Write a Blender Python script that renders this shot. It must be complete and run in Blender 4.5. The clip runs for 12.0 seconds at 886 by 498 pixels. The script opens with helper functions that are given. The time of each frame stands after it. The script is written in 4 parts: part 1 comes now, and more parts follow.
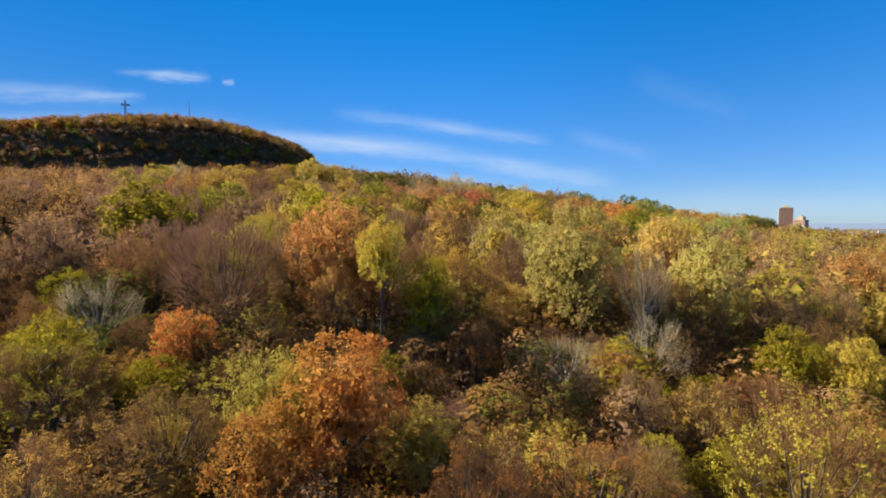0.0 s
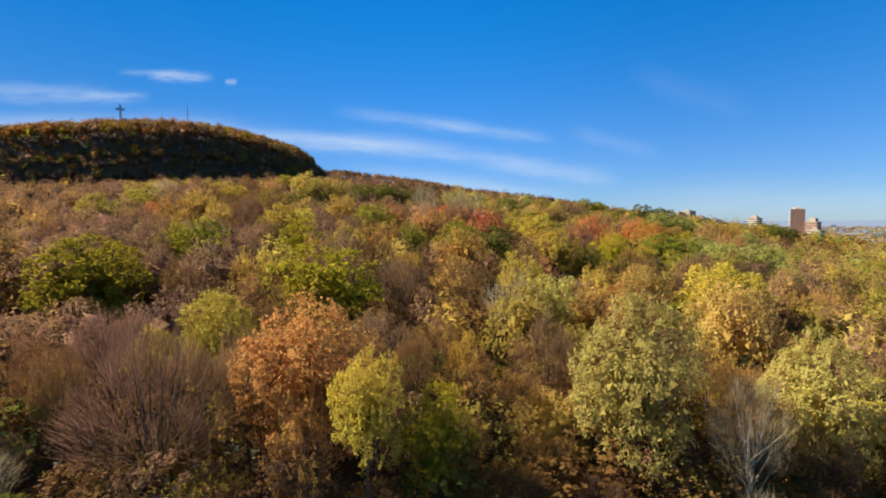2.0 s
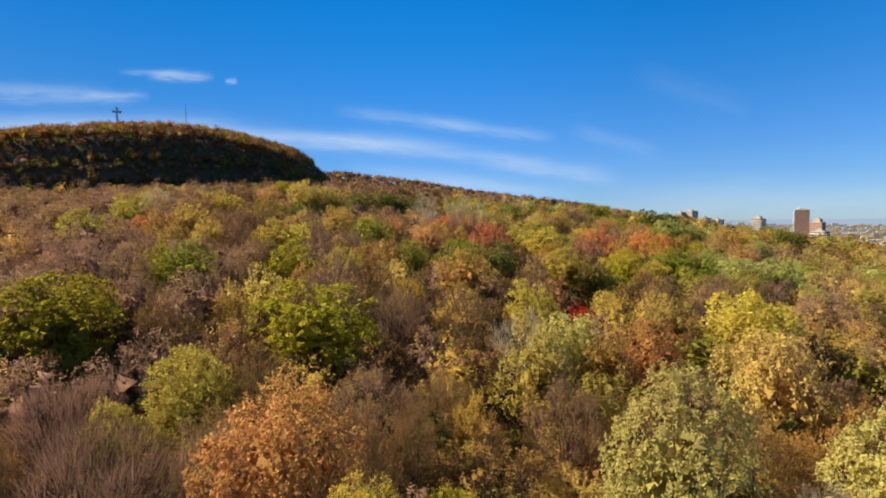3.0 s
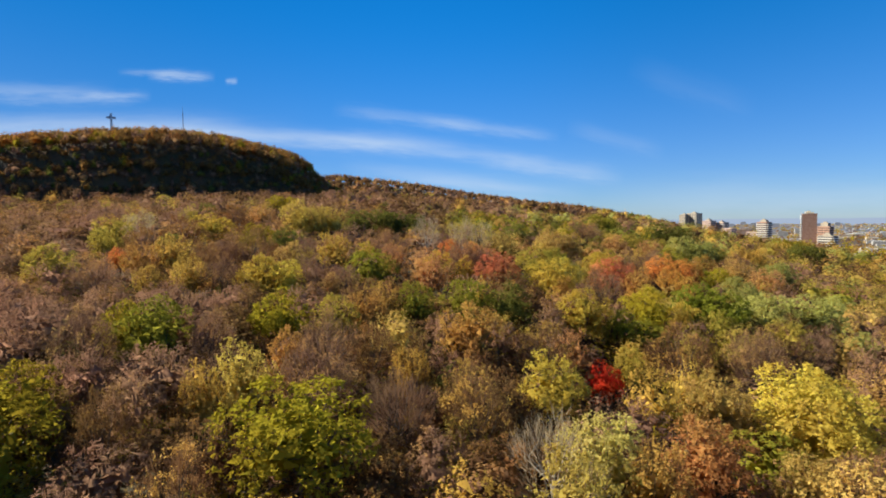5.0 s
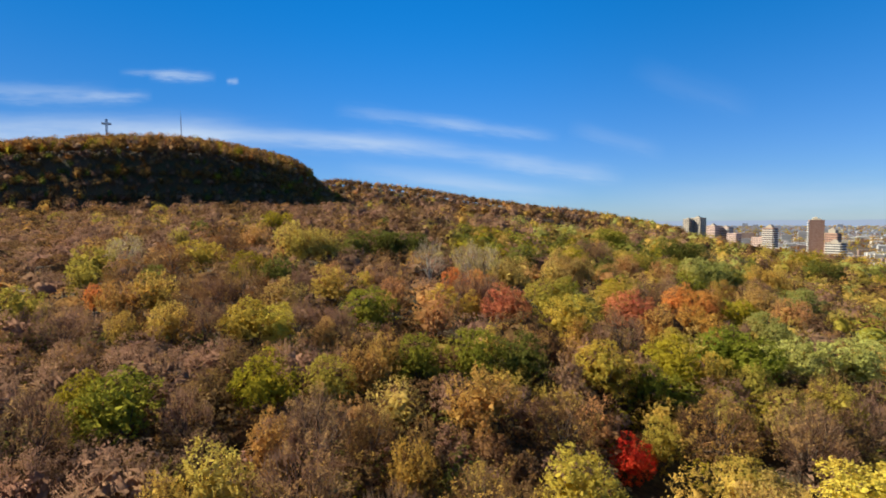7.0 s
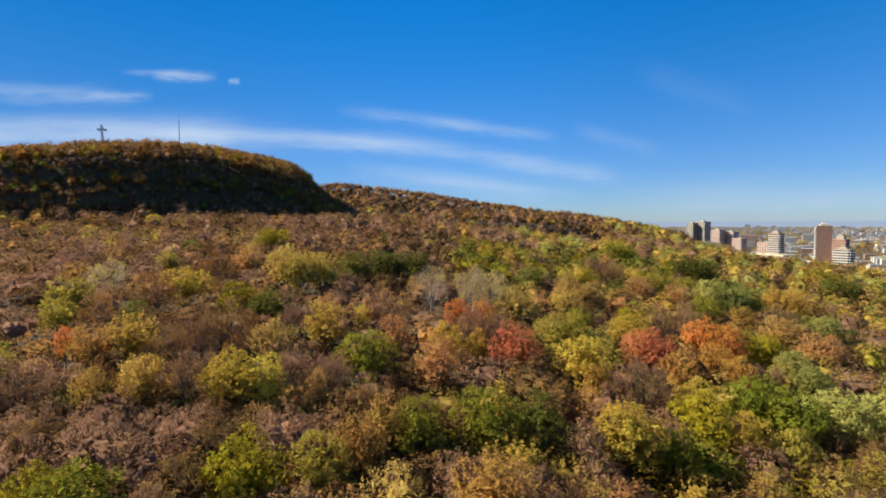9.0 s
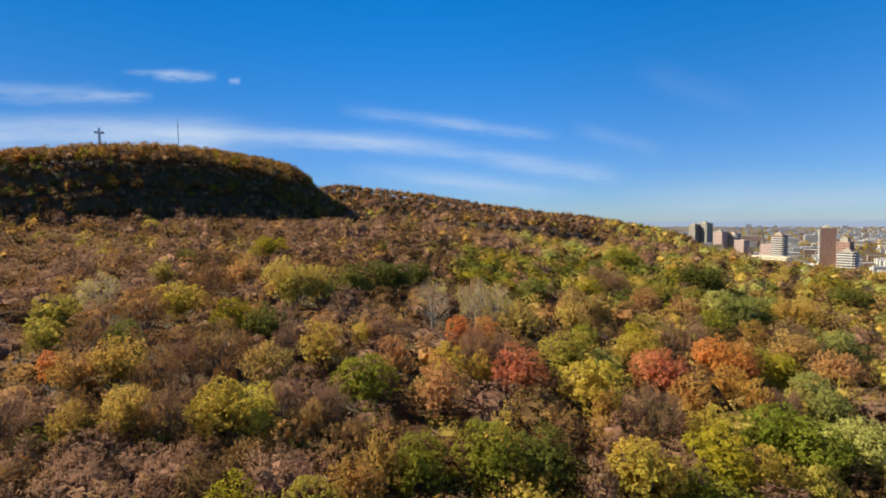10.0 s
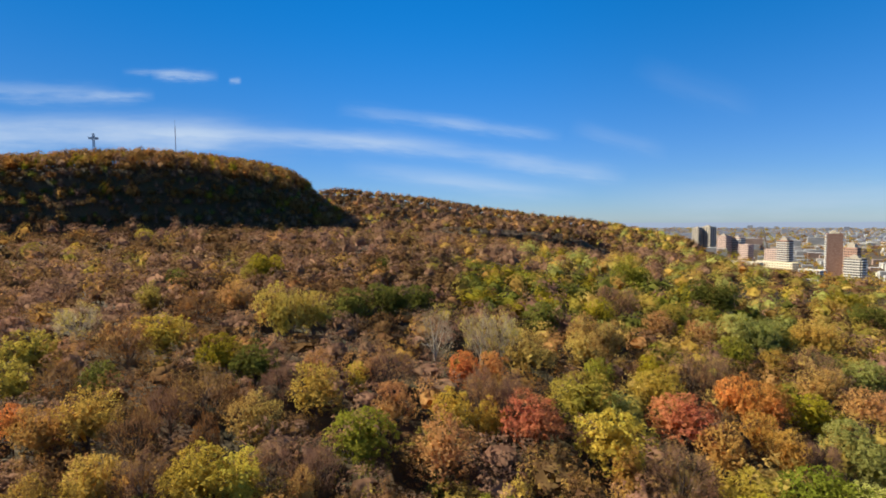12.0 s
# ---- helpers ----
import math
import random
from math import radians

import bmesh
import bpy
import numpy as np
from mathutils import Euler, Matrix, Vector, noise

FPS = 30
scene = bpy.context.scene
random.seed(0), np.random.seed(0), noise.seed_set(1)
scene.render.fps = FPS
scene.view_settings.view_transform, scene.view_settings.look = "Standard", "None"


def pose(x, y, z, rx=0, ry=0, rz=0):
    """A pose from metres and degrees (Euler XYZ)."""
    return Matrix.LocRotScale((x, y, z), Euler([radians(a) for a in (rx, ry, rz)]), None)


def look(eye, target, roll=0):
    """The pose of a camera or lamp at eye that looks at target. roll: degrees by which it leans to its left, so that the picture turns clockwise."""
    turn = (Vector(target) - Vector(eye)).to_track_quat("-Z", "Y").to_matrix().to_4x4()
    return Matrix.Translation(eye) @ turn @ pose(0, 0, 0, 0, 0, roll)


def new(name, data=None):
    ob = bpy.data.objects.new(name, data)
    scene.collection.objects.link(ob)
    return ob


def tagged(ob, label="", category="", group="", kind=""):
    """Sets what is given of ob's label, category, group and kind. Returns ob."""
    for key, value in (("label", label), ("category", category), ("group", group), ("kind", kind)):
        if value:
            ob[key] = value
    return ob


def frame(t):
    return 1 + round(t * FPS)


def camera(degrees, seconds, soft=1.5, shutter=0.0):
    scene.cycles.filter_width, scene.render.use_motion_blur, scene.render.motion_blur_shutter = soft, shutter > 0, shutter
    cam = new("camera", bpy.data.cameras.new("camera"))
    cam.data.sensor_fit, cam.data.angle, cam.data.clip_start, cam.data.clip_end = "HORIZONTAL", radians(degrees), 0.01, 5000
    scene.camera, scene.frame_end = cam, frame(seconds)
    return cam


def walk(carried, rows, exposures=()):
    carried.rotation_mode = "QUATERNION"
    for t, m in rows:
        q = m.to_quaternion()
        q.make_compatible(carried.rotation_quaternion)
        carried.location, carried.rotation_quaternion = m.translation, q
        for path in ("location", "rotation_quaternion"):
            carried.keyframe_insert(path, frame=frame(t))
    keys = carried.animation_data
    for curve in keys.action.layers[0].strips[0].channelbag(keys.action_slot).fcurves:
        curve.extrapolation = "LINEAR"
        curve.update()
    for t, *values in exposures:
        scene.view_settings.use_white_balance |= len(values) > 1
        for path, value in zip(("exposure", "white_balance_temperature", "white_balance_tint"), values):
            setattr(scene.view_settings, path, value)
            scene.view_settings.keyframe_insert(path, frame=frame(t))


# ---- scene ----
# Camera: a drone that climbs forward over an autumn forest. Rows: seconds, x, y, z, yaw, pitch, roll.
cam = camera(84.0, 12.0, soft=1.8)
ROWS = [
    (0, 0.03, 0.14, 13.02, -0.026, -2.880, 0.000),
    (0.5, -0.22, 3.68, 14.74, 0.090, -2.906, 0.023),
    (1, -0.39, 7.07, 16.51, 0.181, -2.957, 0.089),
    (1.5, -0.52, 10.32, 18.31, 0.251, -3.020, 0.179),
    (2, -0.64, 13.41, 20.13, 0.306, -3.087, 0.278),
    (2.5, -0.76, 16.37, 21.97, 0.347, -3.150, 0.372),
    (3, -0.89, 19.20, 23.82, 0.379, -3.203, 0.455),
    (3.5, -1.04, 21.92, 25.67, 0.404, -3.246, 0.522),
    (4, -1.20, 24.53, 27.51, 0.425, -3.275, 0.569),
    (4.5, -1.39, 27.05, 29.35, 0.444, -3.292, 0.596),
    (5, -1.59, 29.51, 31.18, 0.462, -3.297, 0.606),
    (5.5, -1.80, 31.90, 33.00, 0.482, -3.294, 0.600),
    (6, -2.01, 34.26, 34.82, 0.503, -3.285, 0.584),
    (6.5, -2.22, 36.59, 36.62, 0.528, -3.273, 0.561),
    (7, -2.42, 38.91, 38.41, 0.555, -3.261, 0.536),
    (7.5, -2.61, 41.23, 40.20, 0.585, -3.253, 0.513),
    (8, -2.78, 43.55, 41.97, 0.618, -3.251, 0.497),
    (8.5, -2.92, 45.88, 43.73, 0.652, -3.256, 0.490),
    (9, -3.05, 48.22, 45.47, 0.687, -3.269, 0.493),
    (9.5, -3.16, 50.57, 47.21, 0.721, -3.289, 0.506),
    (10, -3.27, 52.91, 48.92, 0.753, -3.313, 0.525),
    (10.5, -3.40, 55.23, 50.60, 0.778, -3.337, 0.544),
    (11, -3.55, 57.52, 52.26, 0.796, -3.354, 0.555),
    (11.5, -3.77, 59.73, 53.88, 0.803, -3.354, 0.545),
    (12, -4.08, 61.85, 55.45, 0.795, -3.326, 0.497),
]
walk(cam, [(t, pose(x, y, z, 90 + pitch, roll, yaw)) for t, x, y, z, yaw, pitch, roll in ROWS],
     exposures=((0, 1.30), (2.5, 1.22), (6, 1.18), (12, 1.12)))

# ---- sky, sun and exposure ----
SUN_AZ, SUN_EL = radians(-67.0), radians(34.0)   # azimuth clockwise from +y (ahead), elevation
world = bpy.data.worlds.new("world")
scene.world = world
world.use_nodes = True
wt = world.node_tree
wt.nodes.clear()


def wmath(op, a, b=None, c=None):
    n = wt.nodes.new("ShaderNodeMath")
    n.operation = op
    for i, v in enumerate((a, b, c)):
        if v is None:
            continue
        if isinstance(v, (int, float)):
            n.inputs[i].default_value = v
        else:
            wt.links.new(v, n.inputs[i])
    return n.outputs[0]


sky = wt.nodes.new("ShaderNodeTexSky")
sky.sky_type = "NISHITA"
sky.sun_disc = False
sky.sun_elevation = SUN_EL
sky.sun_rotation = SUN_AZ
sky.altitude = 200
sky.air_density, sky.dust_density, sky.ozone_density = 1.0, 0.0, 2.5
# clear autumn air: a pale blue horizon that deepens quickly upwards
deep = wt.nodes.new("ShaderNodeMix")
deep.data_type = "RGBA"
deep.inputs[6].default_value, deep.inputs[7].default_value = (0.48, 0.70, 1.17, 1), (0.04, 0.82, 1.47, 1)
tint = wt.nodes.new("ShaderNodeMix")
tint.data_type, tint.blend_type = "RGBA", "MULTIPLY"
tint.inputs[0].default_value = 1.0
wt.links.new(sky.outputs[0], tint.inputs[6])
# high overhead, out of view, a near-neutral tint added for more fill light
plain = wt.nodes.new("ShaderNodeMix")
plain.data_type = "RGBA"
plain.inputs[7].default_value = (0.95, 1.05, 1.2, 1)
wt.links.new(deep.outputs[2], plain.inputs[6])
wt.links.new(plain.outputs[2], tint.inputs[7])
clear = wt.nodes.new("ShaderNodeBackground")
clear.inputs["Strength"].default_value = 0.050
# and deepens away from the open east
side = wt.nodes.new("ShaderNodeMapRange")
side.interpolation_type = "SMOOTHSTEP"
side.inputs[1].default_value, side.inputs[2].default_value = -0.75, 0.25
side.inputs[3].default_value, side.inputs[4].default_value = 0.56, 1.0
level_ = wt.nodes.new("ShaderNodeMix")
level_.data_type, level_.blend_type = "RGBA", "MULTIPLY"
level_.inputs[0].default_value = 1.0
wt.links.new(tint.outputs[2], level_.inputs[6])
wt.links.new(side.outputs[0], level_.inputs[7])
wt.links.new(level_.outputs[2], clear.inputs["Color"])
white = wt.nodes.new("ShaderNodeBackground")
white.inputs["Color"].default_value = (0.62, 0.76, 0.95, 1)
white.inputs["Strength"].default_value = 0.42

# thin cirrus streaks and one band of horizon haze, laid out on the plane of directions u = x / y, v = z / y
coord = wt.nodes.new("ShaderNodeTexCoord")
sep = wt.nodes.new("ShaderNodeSeparateXYZ")
wt.links.new(coord.outputs["Generated"], sep.inputs[0])
wt.links.new(sep.outputs[0], side.inputs[0])
over = wt.nodes.new("ShaderNodeMapRange")
over.interpolation_type = "SMOOTHSTEP"
over.inputs[1].default_value, over.inputs[2].default_value = 0.44, 0.85
wt.links.new(sep.outputs[2], over.inputs[0])
wt.links.new(over.outputs[0], plain.inputs[0])
rise = wt.nodes.new("ShaderNodeMapRange")
rise.interpolation_type = "SMOOTHSTEP"
rise.inputs[1].default_value, rise.inputs[2].default_value = -0.02, 0.42
wt.links.new(sep.outputs[2], rise.inputs[0])
wt.links.new(rise.outputs[0], deep.inputs[0])
ahead = wmath("MAXIMUM", sep.outputs[1], 0.02)
u_, v_ = wmath("DIVIDE", sep.outputs[0], ahead), wmath("DIVIDE", sep.outputs[2], ahead)
STREAKS = [  # u0, v0, u1, v1, half width, strength, grain
    (-0.23, 0.226, 0.08, 0.186, 0.0120, 0.20, 16.0),
    (-0.06, 0.202, 0.23, 0.164, 0.0110, 0.26, 16.0),
    (0.06, 0.128, 0.36, 0.083, 0.0150, 0.30, 14.0),
    (-0.36, 0.178, 0.22, 0.112, 0.0150, 0.28, 12.0),
    (-1.25, 0.176, -0.28, 0.168, 0.0300, 0.52, 7.0),
    (-1.15, 0.208, -0.40, 0.196, 0.0200, 0.28, 9.0),
    (-0.75, 0.192, 0.05, 0.150, 0.0150, 0.36, 10.0),
    (-0.60, 0.298, -0.46, 0.291, 0.0085, 0.42, 34.0),
    (-0.66, 0.304, -0.50, 0.301, 0.0050, 0.22, 40.0),
    (-0.443, 0.2835, -0.415, 0.2835, 0.0048, 0.40, 46.0),
    (-0.74, 0.259, -0.59, 0.256, 0.0080, 0.34, 30.0),
    (-1.05, 0.278, -0.66, 0.264, 0.0130, 0.26, 14.0),
    (-0.95, 0.255, -0.62, 0.246, 0.0100, 0.18, 18.0),
    (-0.22, 0.112, 0.20, 0.054, 0.0160, 0.22, 10.0),
    (-0.10, 0.088, 0.28, 0.048, 0.0140, 0.20, 11.0),
    (0.24, 0.185, 0.44, 0.130, 0.0150, 0.12, 10.0),
    (0.36, 0.30, 0.62, 0.21, 0.0240, 0.05, 8.0),
    # pale haze painted low above the right-hand horizon
    (0.30, 0.040, 1.25, 0.030, 0.0340, 0.26, 6.0),
]
total = None
for u0, v0, u1, v1, half, power, grain in STREAKS:
    length = math.hypot(u1 - u0, v1 - v0)
    cu, su = (u1 - u0) / length, (v1 - v0) / length
    du, dv = wmath("SUBTRACT", u_, u0), wmath("SUBTRACT", v_, v0)
    along = wmath("DIVIDE", wmath("ADD", wmath("MULTIPLY", du, cu), wmath("MULTIPLY", dv, su)), length)
    across = wmath("SUBTRACT", wmath("MULTIPLY", dv, cu), wmath("MULTIPLY", du, su))
    comb = wt.nodes.new("ShaderNodeCombineXYZ")
    wt.links.new(wmath("MULTIPLY", along, length * grain * 0.8), comb.inputs[0])
    wt.links.new(wmath("MULTIPLY", across, grain * 5.0), comb.inputs[1])
    comb.inputs[2].default_value = u0 * 7.3
    nz = wt.nodes.new("ShaderNodeTexNoise")
    nz.inputs["Scale"].default_value = 1.0
    nz.inputs["Detail"].default_value = 5.0
    nz.inputs["Roughness"].default_value = 0.6
    wt.links.new(comb.outputs[0], nz.inputs["Vector"])
    wob = wmath("MULTIPLY", wmath("SUBTRACT", nz.outputs[0], 0.5), half * 2.2)
    off = wmath("DIVIDE", wmath("ADD", across, wob), half)
    bell = wmath("POWER", 2.718, wmath("MULTIPLY", wmath("MULTIPLY", off, off), -1.0))
    ends = wmath("MULTIPLY", wmath("SMOOTH_MIN", wmath("MAXIMUM", wmath("MULTIPLY", along, 4.0), 0.0), 1.0, 0.2),
                 wmath("SMOOTH_MIN", wmath("MAXIMUM", wmath("MULTIPLY", wmath("SUBTRACT", 1.0, along), 4.0), 0.0), 1.0, 0.2))
    body = wmath("MULTIPLY", wmath("MULTIPLY", bell, ends), wmath("MULTIPLY", wmath("ADD", nz.outputs[0], 0.25), power * 1.3))
    total = body if total is None else wmath("ADD", total, body)
front = wmath("GREATER_THAN", sep.outputs[1], 0.05)
mask = wmath("MULTIPLY", wmath("MINIMUM", wmath("MAXIMUM", total, 0.0), 0.9), front)
mixer = wt.nodes.new("ShaderNodeMixShader")
wt.links.new(mask, mixer.inputs[0])
wt.links.new(clear.outputs[0], mixer.inputs[1])
wt.links.new(white.outputs[0], mixer.inputs[2])
sky_out = wt.nodes.new("ShaderNodeOutputWorld")
wt.links.new(mixer.outputs[0], sky_out.inputs["Surface"])

sun = new("sun", bpy.data.lights.new("sun", "SUN"))
sun.data.energy, sun.data.angle, sun.data.color = 4.7, radians(0.6), (1.0, 0.945, 0.79)
to_sun = Vector((math.sin(SUN_AZ) * math.cos(SUN_EL), math.cos(SUN_AZ) * math.cos(SUN_EL), math.sin(SUN_EL)))
sun.matrix_world = look((0, 0, 300), Vector((0, 0, 300)) - to_sun)


# ---- materials ----
def lin(r, g, b, k=1.0):
    """An sRGB colour (0 to 255) as a linear base colour, times k."""
    f = [((c / 255 + 0.055) / 1.055) ** 2.4 if c > 10 else c / 255 / 12.92 for c in (r, g, b)]
    return tuple(min(0.85, k * c) for c in f) + (1.0,)


def material(name):
    m = bpy.data.materials.new(name)
    m.use_nodes = True
    m.node_tree.nodes.clear()
    return m, m.node_tree


def leaf_material(name, low, high, through_light=0.5):
    """Dry or green foliage: two tones from leaf to leaf, a slow drift from tree to tree, some light passing through."""
    m, t = material(name)
    N, L = t.nodes.new, t.links.new
    geo, info = N("ShaderNodeNewGeometry"), N("ShaderNodeObjectInfo")
    mix = N("ShaderNodeMix")
    mix.data_type = "RGBA"
    L(geo.outputs["Random Per Island"], mix.inputs[0])
    mix.inputs[6].default_value, mix.inputs[7].default_value = low, high
    noise_ = N("ShaderNodeTexNoise")
    noise_.inputs["Scale"].default_value, noise_.inputs["Detail"].default_value = 0.11, 2.0
    L(geo.outputs["Position"], noise_.inputs["Vector"])
    span = N("ShaderNodeMapRange")
    span.inputs[1].default_value, span.inputs[2].default_value = 0.3, 0.7
    span.inputs[3].default_value, span.inputs[4].default_value = 0.488, 0.512
    L(noise_.outputs[0], span.inputs[0])
    val = N("ShaderNodeMapRange")
    val.inputs[3].default_value, val.inputs[4].default_value = 0.78, 1.2
    L(info.outputs["Random"], val.inputs[0])
    hs = N("ShaderNodeHueSaturation")
    L(span.outputs[0], hs.inputs["Hue"])
    L(val.outputs[0], hs.inputs["Value"])
    L(mix.outputs[2], hs.inputs["Color"])
    dif, tra, both, out = N("ShaderNodeBsdfDiffuse"), N("ShaderNodeBsdfTranslucent"), N("ShaderNodeMixShader"), N("ShaderNodeOutputMaterial")
    both.inputs[0].default_value = through_light
    L(hs.outputs[0], dif.inputs[0])
    L(hs.outputs[0], tra.inputs[0])
    L(dif.outputs[0], both.inputs[1])
    L(tra.outputs[0], both.inputs[2])
    L(both.outputs[0], out.inputs[0])
    return m


def rough_material(name, low, high, scale=3.0, rough=0.85, bump=0.3, metal=0.0, fine=0.0):
    """A matt surface with two tones in a noise, finer grain and relief."""
    m, t = material(name)
    N, L = t.nodes.new, t.links.new
    tex = N("ShaderNodeTexCoord")
    a, b = N("ShaderNodeTexNoise"), N("ShaderNodeTexNoise")
    a.inputs["Scale"].default_value, a.inputs["Detail"].default_value = scale, 6.0
    b.inputs["Scale"].default_value, b.inputs["Detail"].default_value = fine or scale * 9, 4.0
    L(tex.outputs["Object"], a.inputs["Vector"])
    L(tex.outputs["Object"], b.inputs["Vector"])
    add = N("ShaderNodeMath")
    add.operation = "MULTIPLY_ADD"
    add.inputs[1].default_value = 0.45
    L(b.outputs[0], add.inputs[0])
    L(a.outputs[0], add.inputs[2])
    ramp = N("ShaderNodeValToRGB")
    ramp.color_ramp.elements[0].position, ramp.color_ramp.elements[1].position = 0.5, 0.95
    ramp.color_ramp.elements[0].color, ramp.color_ramp.elements[1].color = low, high
    L(add.outputs[0], ramp.inputs[0])
    p, out, bm_ = N("ShaderNodeBsdfPrincipled"), N("ShaderNodeOutputMaterial"), N("ShaderNodeBump")
    p.inputs["Roughness"].default_value, p.inputs["Metallic"].default_value = rough, metal
    bm_.inputs["Strength"].default_value = bump
    bm_.inputs["Distance"].default_value = 0.05
    L(b.outputs[0], bm_.inputs["Height"])
    L(bm_.outputs[0], p.inputs["Normal"])
    L(ramp.outputs[0], p.inputs["Base Color"])
    L(p.outputs[0], out.inputs[0])
    return m


def glass_material(name, tone):
    m, t = material(name)
    p, out = t.nodes.new("ShaderNodeBsdfPrincipled"), t.nodes.new("ShaderNodeOutputMaterial")
    p.inputs["Base Color"].default_value, p.inputs["Roughness"].default_value = tone, 0.08
    p.inputs["Specular IOR Level"].default_value = 0.8
    t.links.new(p.outputs[0], out.inputs[0])
    return m


# leaf tones by colour: mid tone in sRGB, light passing through, words for the label
LEAVES = {
    "green": ((98, 100, 32), "green leaves, just turning"),
    "bright_green": ((94, 106, 32), "bright green leaves"),
    "dark_green": ((70, 76, 34), "dark olive-green leaves"),
    "sage": ((124, 128, 80), "pale sage-green leaves"),
    "lime": ((128, 122, 44), "yellow-green leaves"),
    "lime_green": ((124, 116, 28), "lime-green leaves"),
    "olive": ((116, 106, 26), "olive leaves"),
    "pale_lime": ((150, 138, 66), "thin pale yellow-green leaves"),
    "yellow": ((166, 144, 52), "yellow leaves"),
    "lemon": ((158, 146, 52), "lemon-yellow leaves"),
    "gold": ((162, 122, 54), "golden-orange leaves"),
    "tan_yellow": ((150, 124, 56), "tan-yellow leaves"),
    "orange": ((170, 98, 52), "orange leaves"),
    "red_orange": ((176, 86, 54), "red-orange leaves"),
    "scarlet": ((215, 66, 40), "scarlet leaves"),
    "crimson": ((146, 66, 66), "dull crimson leaves"),
    "rust": ((140, 94, 74), "rusty pink-red leaves"),
    "salmon": ((162, 102, 72), "salmon-orange leaves"),
    "pink_tan": ((160, 124, 84), "pinkish tan leaves"),
    "tan": ((154, 130, 80), "tan withered leaves"),
    "tan_sage": ((152, 142, 92), "pale tan and sage leaves"),
    "orange_tan": ((156, 114, 64), "orange-tan leaves"),
    # these two browns are set darker, with some of the hill's shade in them
    "brown": ((106, 77, 50), "a few withered brown leaves"),
    "rust_brown": ((106, 68, 38), "rust-brown withered leaves"),
    "pink_brown": ((124, 94, 74), "thin pinkish-brown leaves"),
    "mauve_brown": ((112, 86, 72), "smoky mauve-brown leaves"),
    "tan_brown": ((154, 118, 64), "withered tan-brown leaves"),
    "sparse_lime": ((134, 132, 38), "a few lime-green leaves"),
    "pale_haze": ((170, 158, 86), "a haze of pale lime leaves"),
}
GAIN = 1.9
LEAF = {}
for key, ((r, g, b), words) in LEAVES.items():
    dull = 0.2 if key in ("brown", "rust_brown") else 0.24 if "green" in key or key in ("sage", "tan_sage", "scarlet", "olive", "mauve_brown", "pink_brown") else 0.5
    r, g, b = r + (142 - r) * dull, g + (118 - g) * dull, b + (78 - b) * dull
    LEAF[key] = leaf_material("leaves_" + key, lin(r * 0.89, g * 0.88, b * 0.72, GAIN), lin(min(255, r * 1.05), min(255, g * 1.05), b * 0.90, GAIN))
TWIG = {
    "mauve": leaf_material("twigs_mauve", lin(122, 92, 72, 1.05), lin(146, 112, 88, 1.05), 0.35),
    "brown": leaf_material("twigs_brown", lin(118, 88, 58, 1.0), lin(144, 110, 74, 1.0), 0.35),
    "pale": leaf_material("twigs_pale", lin(146, 130, 104, 1.2), lin(184, 166, 132, 1.2), 0.35),
}
BARK = {
    "brown": rough_material("bark_brown", lin(62, 48, 38), lin(112, 92, 72), 4.0),
    "pale": rough_material("bark_pale", lin(128, 116, 100), lin(190, 178, 156), 4.0),
}


# ---- the ground ----
SWELLS = {  # heights of broad swells of the land, by x, for y of 20, 180, 340, 520, 720 and 930 m
    -450: (24.1, 1.0, 26.4, 40.4, 25.3, 12.8),
    -250: (26.9, -3.5, 15.8, 1.2, 59.1, 51.5),
    -60: (3.3, 14.5, 36.3, 10.9, 6.5, 58.0),
    100: (9.6, -3.9, 4.4, 15.1, -0.4, 29.8),
    280: (12.4, -0.2, 9.7, 17.3, 20.9, 38.1),
    470: (-6.3, 0.8, 18.9, -1.8, 2.8, 17.4),
}
HILLS = [(x, y, 150, h) for x, row in SWELLS.items() for y, h in zip((20, 180, 340, 520, 720, 930), row)]
HILLS += [(600, 200, 200, -13.5), (600, 600, 200, -23.1), (600, 1000, 200, -26.0), (-248, 489, 75, 14.6), (345, 615, 70, -13.0)]
HILLS += [(23.5, 104, 7, -3.5), (140, 522, 17, -17.0), (118, 468, 24, -8.0)]  # a dip below the scarlet tree, a hollow under the far ridge


def ridge(x, y, cx, cy, rx, ry, power, height, edge):
    """A flat-topped hill with a steep rim."""
    q = (np.abs((x - cx) / rx) ** power + np.abs((y - cy) / ry) ** power) ** (1 / power)
    return height / (1 + np.exp(np.clip(-(1 - q) * edge, -60, 60)))


def hill(x, y):
    """The steep hill: two cliffs with a ledge between them on the south side, and a sloping top."""
    z = ridge(x, y, -365, 558, 223, 137, 3, 50.3, 14.5)
    shelf = 50.3 * np.interp(z / 50.3, (0, 0.15, 0.30, 0.52, 0.68, 1.0), (0, 0.11, 0.42, 0.54, 0.79, 1.0))
    south = 1 / (1 + np.exp(np.clip((y - 490) / 12, -60, 60)))
    return z + (shelf - z) * south


def slope(x, y):
    """Steepness of the ground, rise over run."""
    return math.hypot(float(ground_z(x + 3, y) - ground_z(x - 3, y)), float(ground_z(x, y + 3) - ground_z(x, y - 3))) / 6


